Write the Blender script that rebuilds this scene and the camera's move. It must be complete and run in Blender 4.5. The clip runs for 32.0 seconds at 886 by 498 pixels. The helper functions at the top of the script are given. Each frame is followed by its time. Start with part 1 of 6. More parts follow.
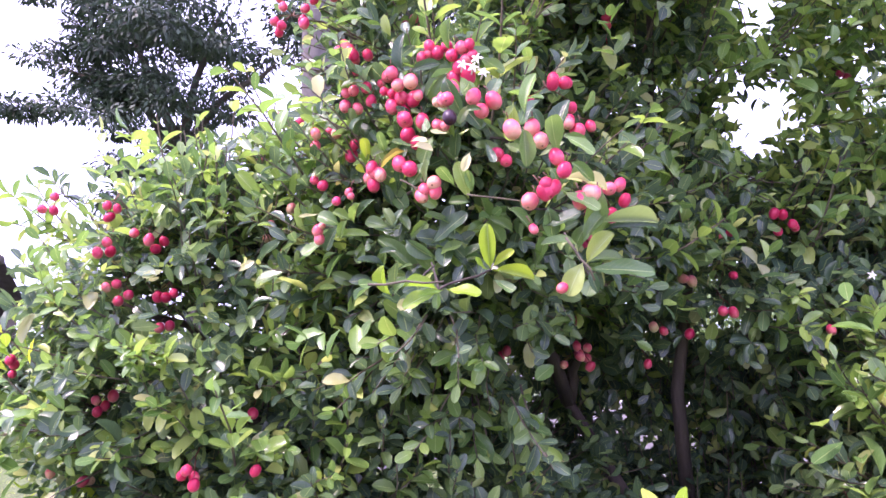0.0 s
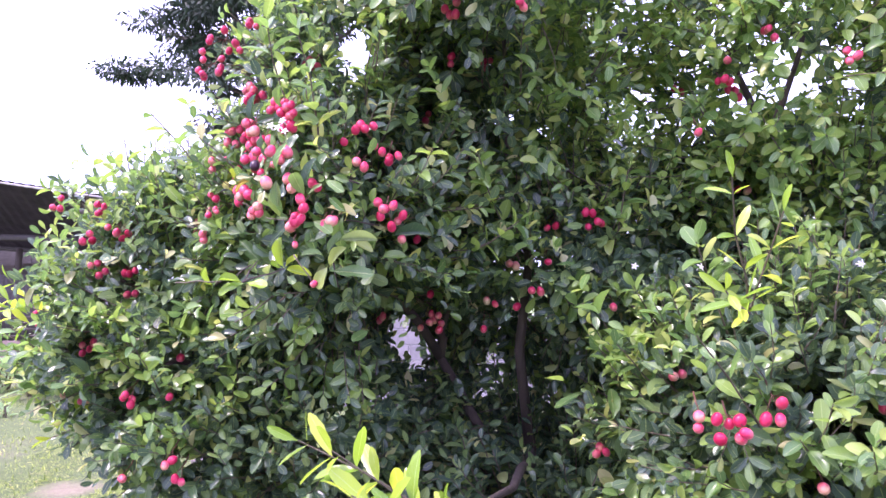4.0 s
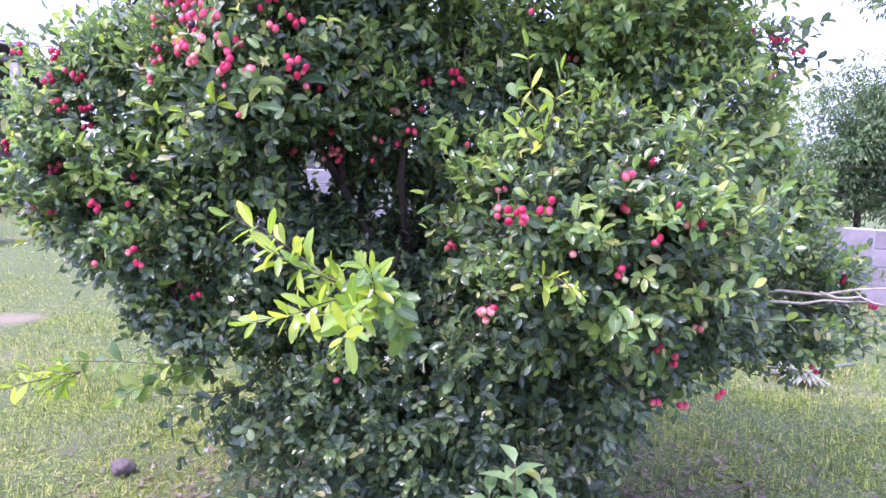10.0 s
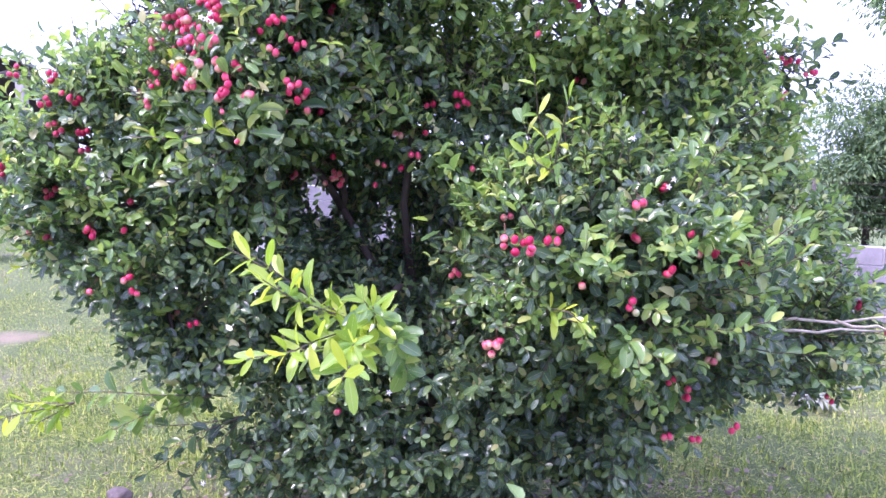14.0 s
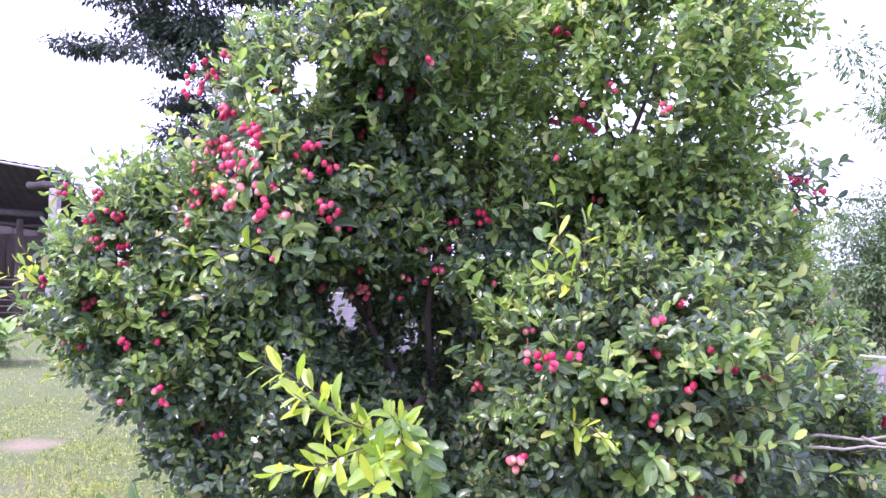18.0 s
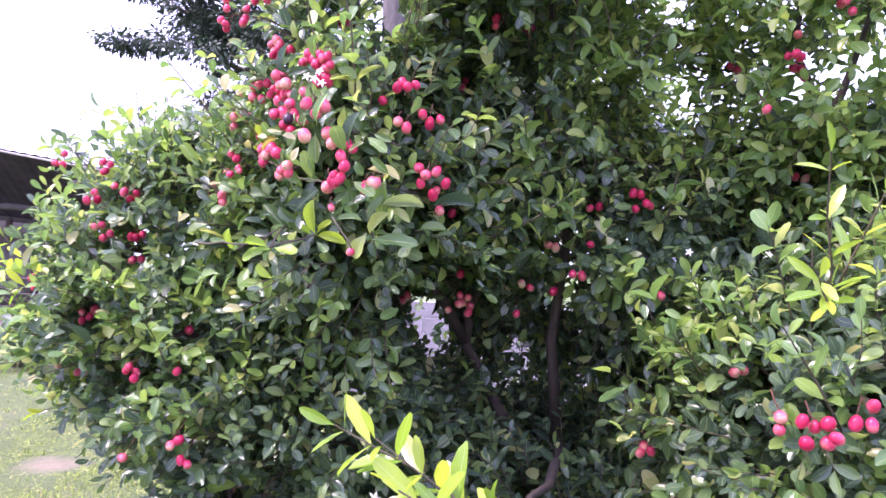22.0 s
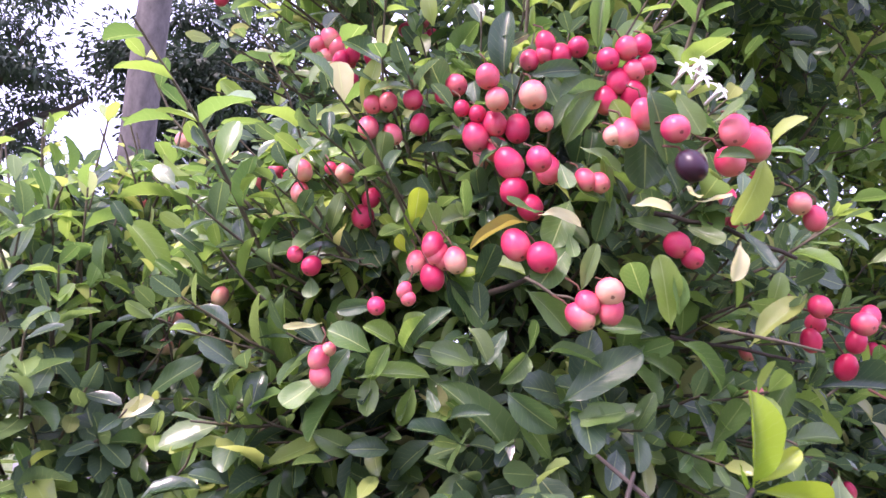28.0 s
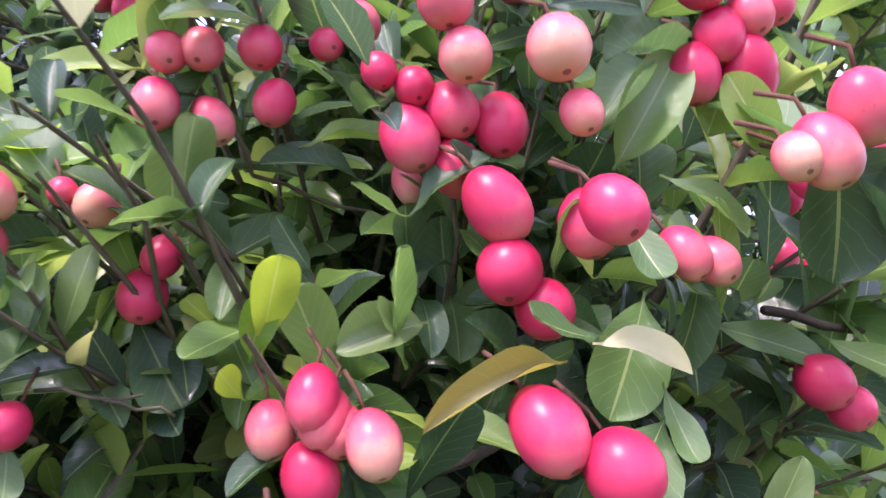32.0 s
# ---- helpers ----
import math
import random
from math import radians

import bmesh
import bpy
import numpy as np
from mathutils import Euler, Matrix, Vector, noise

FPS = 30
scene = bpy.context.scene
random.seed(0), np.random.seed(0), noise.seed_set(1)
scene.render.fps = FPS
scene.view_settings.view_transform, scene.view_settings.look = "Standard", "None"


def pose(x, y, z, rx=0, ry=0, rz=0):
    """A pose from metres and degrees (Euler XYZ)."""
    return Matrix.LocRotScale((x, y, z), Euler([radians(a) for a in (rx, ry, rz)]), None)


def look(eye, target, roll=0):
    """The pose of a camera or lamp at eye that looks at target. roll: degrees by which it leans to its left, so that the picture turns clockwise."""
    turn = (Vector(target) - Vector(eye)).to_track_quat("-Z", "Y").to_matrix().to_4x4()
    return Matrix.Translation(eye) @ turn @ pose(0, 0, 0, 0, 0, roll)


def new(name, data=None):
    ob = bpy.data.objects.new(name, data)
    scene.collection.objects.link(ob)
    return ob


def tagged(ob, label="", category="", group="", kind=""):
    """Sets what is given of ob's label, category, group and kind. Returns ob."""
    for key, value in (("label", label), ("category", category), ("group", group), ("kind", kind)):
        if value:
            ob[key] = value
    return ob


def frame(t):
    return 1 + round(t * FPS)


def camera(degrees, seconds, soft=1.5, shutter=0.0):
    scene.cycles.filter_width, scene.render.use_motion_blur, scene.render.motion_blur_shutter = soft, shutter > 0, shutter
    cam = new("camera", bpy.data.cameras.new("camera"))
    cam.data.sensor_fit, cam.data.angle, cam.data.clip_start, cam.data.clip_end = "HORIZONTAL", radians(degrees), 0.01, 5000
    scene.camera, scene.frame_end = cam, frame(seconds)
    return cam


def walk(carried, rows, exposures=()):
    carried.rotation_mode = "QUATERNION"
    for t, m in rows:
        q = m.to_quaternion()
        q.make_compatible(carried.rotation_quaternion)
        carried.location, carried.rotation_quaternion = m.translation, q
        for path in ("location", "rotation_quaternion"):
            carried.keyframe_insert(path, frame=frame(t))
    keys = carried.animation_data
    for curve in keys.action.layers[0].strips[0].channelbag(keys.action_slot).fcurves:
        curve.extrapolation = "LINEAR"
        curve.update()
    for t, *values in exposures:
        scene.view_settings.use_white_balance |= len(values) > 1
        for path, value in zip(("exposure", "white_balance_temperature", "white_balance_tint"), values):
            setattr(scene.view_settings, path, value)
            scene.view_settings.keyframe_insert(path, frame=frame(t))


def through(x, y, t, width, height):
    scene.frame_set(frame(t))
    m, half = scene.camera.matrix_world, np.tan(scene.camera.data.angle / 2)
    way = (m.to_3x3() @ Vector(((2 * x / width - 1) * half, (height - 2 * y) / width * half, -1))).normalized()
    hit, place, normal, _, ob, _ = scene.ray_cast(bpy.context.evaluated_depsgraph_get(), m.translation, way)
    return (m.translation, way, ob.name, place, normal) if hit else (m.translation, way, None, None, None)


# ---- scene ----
cam = camera(62.6, 32.0, shutter=0.4)

PATH = [
    (0, (-0.691, -1.488, 1.404), (-0.602, 0.496, 1.633), -0.9),
    (0.5, (-0.635, -1.455, 1.424), (-0.567, 0.528, 1.674), -0.1),
    (1, (-0.514, -1.433, 1.438), (-0.485, 0.55, 1.697), 0.4),
    (1.5, (-0.378, -1.429, 1.442), (-0.406, 0.556, 1.687), 0.0),
    (2, (-0.284, -1.461, 1.446), (-0.38, 0.524, 1.667), -0.6),
    (2.5, (-0.186, -1.593, 1.437), (-0.366, 0.389, 1.634), -0.9),
    (4.5, (-0.129, -2.012, 1.471), (-0.326, -0.022, 1.509), 0.2),
    (5, (-0.129, -2.109, 1.467), (-0.272, -0.114, 1.463), 0.7),
    (5.5, (-0.121, -2.195, 1.47), (-0.217, -0.198, 1.431), 1.1),
    (6, (-0.095, -2.261, 1.471), (-0.169, -0.263, 1.412), 1.2),
    (6.5, (-0.037, -2.355, 1.466), (-0.108, -0.358, 1.384), 1.3),
    (7, (-0.008, -2.451, 1.47), (-0.076, -0.455, 1.375), 1.5),
    (7.5, (0.001, -2.491, 1.462), (-0.061, -0.496, 1.345), 1.6),
    (8, (0.005, -2.504, 1.43), (-0.044, -0.509, 1.3), 1.7),
    (8.5, (0.019, -2.514, 1.418), (-0.021, -0.521, 1.258), 1.7),
    (9, (0.027, -2.514, 1.407), (0.004, -0.524, 1.201), 1.7),
    (9.5, (0.025, -2.511, 1.396), (0.016, -0.526, 1.154), 1.6),
    (10, (0.035, -2.502, 1.392), (0.028, -0.522, 1.111), 1.5),
    (10.5, (0.047, -2.492, 1.391), (0.037, -0.516, 1.085), 1.3),
    (11, (0.051, -2.483, 1.393), (0.034, -0.508, 1.077), 1.1),
    (11.5, (0.039, -2.476, 1.4), (0.014, -0.5, 1.091), 1.2),
    (12, (0.029, -2.462, 1.409), (-0.006, -0.486, 1.105), 1.4),
    (12.5, (0.027, -2.45, 1.413), (-0.014, -0.472, 1.118), 1.5),
    (13, (0.017, -2.434, 1.415), (-0.018, -0.454, 1.131), 1.5),
    (13.5, (0.025, -2.434, 1.42), (-0.001, -0.453, 1.151), 1.5),
    (15.5, (0.04, -2.454, 1.448), (0.029, -0.458, 1.326), 1.4),
    (16, (0.037, -2.47, 1.45), (0.025, -0.472, 1.38), 1.3),
    (16.5, (0.032, -2.481, 1.455), (0.012, -0.481, 1.418), 1.2),
    (17, (0.024, -2.503, 1.459), (-0.012, -0.503, 1.456), 1.2),
    (17.5, (0.019, -2.505, 1.461), (-0.032, -0.506, 1.487), 1.4),
    (18, (0.012, -2.503, 1.457), (-0.06, -0.504, 1.498), 1.7),
    (18.5, (0.001, -2.495, 1.462), (-0.098, -0.498, 1.505), 2.0),
    (19, (-0.006, -2.466, 1.463), (-0.142, -0.471, 1.5), 2.3),
    (19.5, (-0.05, -2.39, 1.453), (-0.238, -0.399, 1.485), 2.6),
    (20, (-0.141, -2.302, 1.464), (-0.355, -0.314, 1.489), 2.8),
    (20.5, (-0.188, -2.246, 1.456), (-0.424, -0.26, 1.484), 2.9),
    (21, (-0.213, -2.103, 1.435), (-0.46, -0.119, 1.464), 2.9),
    (21.5, (-0.22, -1.916, 1.44), (-0.458, 0.07, 1.481), 2.7),
    (22, (-0.243, -1.796, 1.434), (-0.424, 0.195, 1.491), 2.6),
    (22.5, (-0.372, -1.663, 1.456), (-0.45, 0.334, 1.538), 2.6),
    (23, (-0.461, -1.598, 1.461), (-0.473, 0.4, 1.558), 3.0),
    (23.5, (-0.513, -1.559, 1.441), (-0.483, 0.437, 1.557), 3.6),
    (24, (-0.576, -1.447, 1.455), (-0.541, 0.546, 1.612), 4.2),
    (24.5, (-0.623, -1.332, 1.468), (-0.579, 0.658, 1.668), 4.4),
    (25, (-0.668, -1.272, 1.469), (-0.58, 0.711, 1.709), 3.9),
    (25.5, (-0.756, -1.18, 1.485), (-0.532, 0.785, 1.782), 2.9),
    (27.5, (-0.921, -0.988, 1.524), (-0.365, 0.891, 1.927), 1.5),
    (28, (-0.921, -0.93, 1.532), (-0.328, 0.932, 1.954), 1.5),
    (28.5, (-0.918, -0.854, 1.551), (-0.274, 0.991, 1.975), 1.8),
    (29, (-0.916, -0.799, 1.565), (-0.218, 1.026, 1.996), 1.9),
    (29.5, (-0.917, -0.76, 1.589), (-0.162, 1.039, 2.029), 2.0),
    (30, (-0.9, -0.725, 1.6), (-0.084, 1.041, 2.065), 2.4),
    (30.5, (-0.894, -0.706, 1.626), (-0.027, 1.039, 2.077), 1.2),
    (31, (-0.894, -0.654, 1.639), (0.07, 1.035, 2.108), 0.9),
    (31.5, (-0.886, -0.621, 1.649), (0.19, 0.996, 2.127), 0.7),
    (32, (-0.846, -0.603, 1.662), (0.192, 1.059, 2.064), -0.7),
]
walk(cam, [(t, look(eye, target, roll)) for t, eye, target, roll in PATH], [(0, 0.8, 6260, 48), (2.5, 0.8, 6230, 47), (5, 0.64, 5980, 46), (9, 0.57, 5800, 45), (13, 0.56, 5710, 44), (17, 0.6, 5850, 46), (20, 0.6, 6240, 47), (23, 0.74, 6080, 46), (25.5, 0.72, 6360, 47), (28, 0.5, 6440, 45), (32, 0.46, 6150, 33)])

# ---- light: bright overcast sky, soft sun behind the clouds ----
SUN_UP, SUN_ROUND = radians(57), radians(247)
world = bpy.data.worlds.new("overcast")
scene.world = world
world.use_nodes = True
wn, wl = world.node_tree.nodes, world.node_tree.links
sky = wn.new("ShaderNodeTexSky")
sky.sky_type, sky.sun_disc = "NISHITA", False
sky.sun_elevation, sky.sun_rotation = SUN_UP, SUN_ROUND
sky.dust_density, sky.air_density, sky.ozone_density = 6.0, 1.0, 1.0
pale = wn.new("ShaderNodeHueSaturation")
pale.inputs["Saturation"].default_value = 0.25
wl.new(sky.outputs[0], pale.inputs["Color"])
cloud = wn.new("ShaderNodeTexNoise")
cloud.inputs["Scale"].default_value, cloud.inputs["Detail"].default_value = 2.2, 5
wco = wn.new("ShaderNodeTexCoord")
wst = wn.new("ShaderNodeMapping")
wst.inputs["Scale"].default_value = (1, 1, 3.5)
wl.new(wco.outputs["Generated"], wst.inputs[0])
wl.new(wst.outputs[0], cloud.inputs["Vector"])
cr = wn.new("ShaderNodeValToRGB")
cr.color_ramp.elements[0].position, cr.color_ramp.elements[0].color = 0.3, (5.3, 5.9, 8.3, 1)
cr.color_ramp.elements[1].position, cr.color_ramp.elements[1].color = 0.65, (7.8, 8.7, 12.2, 1)
wl.new(cloud.outputs[0], cr.inputs[0])
mixw = wn.new("ShaderNodeMix")
mixw.data_type = "RGBA"
mixw.inputs[0].default_value = 0.8
wl.new(pale.outputs[0], mixw.inputs[6])
wl.new(cr.outputs[0], mixw.inputs[7])
wbg = wn["Background"]
# an overcast sky is three times as bright overhead as at the horizon
wsp = wn.new("ShaderNodeSeparateXYZ")
wl.new(wco.outputs["Generated"], wsp.inputs[0])
wgr = wn.new("ShaderNodeMapRange")
for k, v in enumerate((0.0, 1.0, 0.7, 1.2)):
    wgr.inputs[k + 1].default_value = v
wl.new(wsp.outputs[2], wgr.inputs[0])
wmul = wn.new("ShaderNodeVectorMath")
wmul.operation = "SCALE"
wl.new(mixw.outputs[2], wmul.inputs[0])
wl.new(wgr.outputs[0], wmul.inputs["Scale"])
wl.new(wmul.outputs[0], wbg.inputs[0])
wbg.inputs[1].default_value = 0.29
sun = new("sun", bpy.data.lights.new("sun", "SUN"))
sun.data.energy, sun.data.angle, sun.data.color = 4.4, radians(12), (1.0, 0.92, 0.8)
# the sky's rotation is counted from +y towards +x
sd = Vector((math.sin(SUN_ROUND) * math.cos(SUN_UP), math.cos(SUN_ROUND) * math.cos(SUN_UP), math.sin(SUN_UP)))
sun.matrix_world = look(sd * 20, (0, 0, 0))
scene.view_settings.exposure = 0.0


# ---- materials ----
def material(name, rough=0.6):
    m = bpy.data.materials.new(name)
    m.use_nodes = True
    n, l = m.node_tree.nodes, m.node_tree.links
    b = n["Principled BSDF"]
    b.inputs["Roughness"].default_value = rough
    return m, n, l, b


def ramp(n, l, fac, stops):
    r = n.new("ShaderNodeValToRGB")
    e = r.color_ramp.elements
    while len(e) < len(stops):
        e.new(0.5)
    for k, (p, c) in zip(e, stops):
        k.position, k.color = p, (*c, 1)
    l.new(fac, r.inputs[0])
    return r.outputs[0]


def noise_node(n, l, scale, detail=4, rough=0.55, coords="Object", stretch=(1, 1, 1)):
    c = n.new("ShaderNodeTexCoord")
    mp = n.new("ShaderNodeMapping")
    mp.inputs["Scale"].default_value = stretch
    l.new(c.outputs[coords], mp.inputs[0])
    t = n.new("ShaderNodeTexNoise")
    t.inputs["Scale"].default_value, t.inputs["Detail"].default_value = scale, detail
    t.inputs["Roughness"].default_value = rough
    l.new(mp.outputs[0], t.inputs["Vector"])
    return t.outputs[0]


def mixed(n, l, fac, a, b, mode="MIX"):
    m = n.new("ShaderNodeMix")
    m.data_type, m.blend_type = "RGBA", mode
    for socket, v in ((m.inputs[0], fac), (m.inputs[6], a), (m.inputs[7], b)):
        if isinstance(v, bpy.types.NodeSocket):
            l.new(v, socket)
        elif isinstance(v, tuple):
            socket.default_value = (*v, 1)
        else:
            socket.default_value = v
    return m.outputs[2]


def maths(n, l, op, a, b=0.0, c=0.0):
    m = n.new("ShaderNodeMath")
    m.operation = op
    for s, v in zip(m.inputs, (a, b, c)):
        if isinstance(v, bpy.types.NodeSocket):
            l.new(v, s)
        else:
            s.default_value = v
    return m.outputs[0]


def bumped(n, l, b, height, strength=0.3, far=0.01):
    k = n.new("ShaderNodeBump")
    k.inputs["Strength"].default_value, k.inputs["Distance"].default_value = strength, far
    l.new(height, k.inputs["Height"])
    l.new(k.outputs[0], b.inputs["Normal"])


def leaf_material(name, stops, rough=0.22, through=0.4, joined=True, vein=0.5, sat=1.0):
    """Glossy leaf: hue by leaf, pale midrib and side veins, light passes through."""
    m, n, l, b = material(name, rough)
    if joined:
        rnd = n.new("ShaderNodeNewGeometry").outputs["Random Per Island"]
    else:
        rnd = n.new("ShaderNodeObjectInfo").outputs["Random"]
    col = ramp(n, l, rnd, stops)
    patch = noise_node(n, l, 9, 2)
    col = mixed(n, l, maths(n, l, "MULTIPLY", patch, 0.1), col, (0.12, 0.18, 0.09))
    uv = n.new("ShaderNodeUVMap")
    sep = n.new("ShaderNodeSeparateXYZ")
    l.new(uv.outputs[0], sep.inputs[0])
    side = maths(n, l, "ABSOLUTE", maths(n, l, "SUBTRACT", sep.outputs[1], 0.5))
    rib = maths(n, l, "LESS_THAN", side, 0.02)
    # side veins run forward from the midrib
    s = maths(n, l, "ADD", maths(n, l, "MULTIPLY", sep.outputs[0], 9.0), maths(n, l, "MULTIPLY", side, -5.0))
    wob = noise_node(n, l, 3, 2, coords="UV")
    s = maths(n, l, "ADD", s, maths(n, l, "MULTIPLY", wob, 1.3))
    tri = maths(n, l, "ABSOLUTE", maths(n, l, "SUBTRACT", maths(n, l, "FRACT", s), 0.5))
    veins = maths(n, l, "MULTIPLY", maths(n, l, "LESS_THAN", tri, 0.03), 0.3)
    fac = maths(n, l, "MULTIPLY", maths(n, l, "MAXIMUM", rib, veins), vein)
    col = mixed(n, l, fac, col, (0.42, 0.52, 0.2))
    l.new(col, b.inputs["Base Color"])
    b.inputs["Specular IOR Level"].default_value = 0.62
    bumped(n, l, b, maths(n, l, "ADD", fac, noise_node(n, l, 120, 2)), 0.25, 0.0015)
    tr = n.new("ShaderNodeBsdfTranslucent")
    warm = mixed(n, l, 1.0, col, (1.0, 1.0, 0.74), "MULTIPLY")
    bright = n.new("ShaderNodeHueSaturation")
    bright.inputs["Value"].default_value, bright.inputs["Saturation"].default_value = 1.7, 1.0
    l.new(warm, bright.inputs["Color"])
    l.new(bright.outputs[0], tr.inputs[0])
    mx = n.new("ShaderNodeMixShader")
    mx.inputs[0].default_value = through
    l.new(b.outputs[0], mx.inputs[1])
    l.new(tr.outputs[0], mx.inputs[2])
    l.new(mx.outputs[0], n["Material Output"].inputs[0])
    return m


MATURE = [(0.0, (0.042, 0.078, 0.058)), (0.45, (0.064, 0.114, 0.068)), (0.75, (0.105, 0.18, 0.075)), (0.94, (0.18, 0.27, 0.09)), (1.0, (0.4, 0.39, 0.18))]
MATURE_ONE = [(0.0, (0.036, 0.08, 0.044)), (0.5, (0.068, 0.135, 0.052)), (1.0, (0.14, 0.235, 0.065))]
FRESH = [(0.0, (0.085, 0.17, 0.058)), (0.4, (0.14, 0.255, 0.066)), (0.85, (0.245, 0.36, 0.08)), (1.0, (0.42, 0.47, 0.15))]
LIME = [(0.0, (0.15, 0.29, 0.03)), (0.6, (0.29, 0.42, 0.04)), (1.0, (0.48, 0.55, 0.06))]
m_leaf = leaf_material("leaf_mature", MATURE)
m_fresh = leaf_material("leaf_fresh", FRESH)
m_lime = leaf_material("leaf_lime", LIME, through=0.4)
m_leaf_one = leaf_material("leaf_mature_single", MATURE_ONE, rough=0.2, joined=False, vein=0.4)
m_fresh_one = leaf_material("leaf_fresh_single", FRESH, rough=0.24, joined=False, vein=0.8)
m_lime_one = leaf_material("leaf_lime_single", LIME, joined=False, vein=0.6, through=0.4)
m_tree = leaf_material("leaf_tree", [(0.0, (0.012, 0.028, 0.02)), (0.7, (0.02, 0.045, 0.03)), (1.0, (0.035, 0.07, 0.04))], rough=0.6, through=0.15, vein=0.0)
m_hedge = leaf_material("leaf_hedge", [(0.0, (0.05, 0.1, 0.05)), (0.6, (0.1, 0.18, 0.075)), (1.0, (0.2, 0.29, 0.11))], rough=0.55, through=0.3, vein=0.0)
m_plant = leaf_material("leaf_garden", [(0.0, (0.12, 0.22, 0.09)), (0.7, (0.22, 0.34, 0.15)), (1.0, (0.42, 0.44, 0.14))], rough=0.5, vein=0.6)
m_bronze = leaf_material("leaf_bronze", [(0.0, (0.1, 0.13, 0.03)), (0.5, (0.2, 0.16, 0.04)), (1.0, (0.28, 0.09, 0.04))], rough=0.5)
m_cream = leaf_material("leaf_cream", [(0.0, (0.5, 0.5, 0.24)), (1.0, (0.62, 0.58, 0.34))], joined=False, rough=0.5, vein=0.3)


m_pale_one = leaf_material("leaf_pale_single", [(0.0, (0.11, 0.19, 0.06)), (1.0, (0.22, 0.29, 0.12))], joined=False, vein=0.4)
m_yellowed = leaf_material("leaf_yellowed_single", [(0.0, (0.2, 0.17, 0.05)), (1.0, (0.3, 0.25, 0.06))], joined=False, vein=0.4)


def bark(name, a, b_, scale=14, stretch=(1, 1, 0.25)):
    m, n, l, b = material(name, 0.85)
    f = noise_node(n, l, scale, 6, 0.65, stretch=stretch)
    l.new(ramp(n, l, f, [(0.25, a), (0.75, b_)]), b.inputs["Base Color"])
    bumped(n, l, b, f, 0.6, 0.01)
    return m


m_bark = bark("bark_brown", (0.022, 0.017, 0.014), (0.07, 0.05, 0.04), 30)
m_twig = bark("bark_twig", (0.045, 0.034, 0.026), (0.17, 0.14, 0.09), 40)
m_stalk = bark("stalk_maroon", (0.06, 0.015, 0.012), (0.14, 0.06, 0.03), 60)
m_dead = bark("dead_wood", (0.25, 0.22, 0.17), (0.45, 0.41, 0.34), 40)
m_trunk = bark("bark_grey", (0.04, 0.036, 0.036), (0.15, 0.13, 0.13), 9, (1, 1, 0.5))
m_treebark = bark("bark_dark", (0.03, 0.026, 0.024), (0.09, 0.075, 0.065), 8)
m_plank = bark("weathered_timber", (0.035, 0.031, 0.03), (0.11, 0.095, 0.09), 9, (1, 8, 8))
m_pole = bark("dark_timber", (0.035, 0.028, 0.024), (0.11, 0.085, 0.07), 9)
m_concrete = bark("concrete", (0.24, 0.22, 0.22), (0.44, 0.42, 0.41), 9, (1, 1, 1))
m_block = bark("concrete_block", (0.14, 0.13, 0.145), (0.27, 0.25, 0.27), 7, (1, 1, 1))
m_mortar = bark("mortar", (0.34, 0.33, 0.33), (0.48, 0.46, 0.46), 20, (1, 1, 1))
m_roof = bark("roof_sheet", (0.03, 0.026, 0.03), (0.085, 0.072, 0.08), 4, (1, 1, 1))
m_stone = bark("stone", (0.045, 0.036, 0.036), (0.16, 0.13, 0.125), 30, (1, 1, 1))
m_brick = bark("board_pink", (0.2, 0.14, 0.12), (0.34, 0.25, 0.22), 15, (1, 1, 1))
m_dryleaf = bark("dry_leaf", (0.09, 0.068, 0.045), (0.24, 0.2, 0.14), 20, (1, 1, 1))
m_frond = bark("dry_frond", (0.1, 0.12, 0.085), (0.24, 0.26, 0.2), 20, (1, 1, 1))
m_petal, _n, _l, _b = material("petal_white", 0.5)
_l.new(ramp(_n, _l, noise_node(_n, _l, 60, 2), [(0.3, (0.62, 0.58, 0.57)), (0.7, (0.78, 0.76, 0.74))]), _b.inputs["Base Color"])


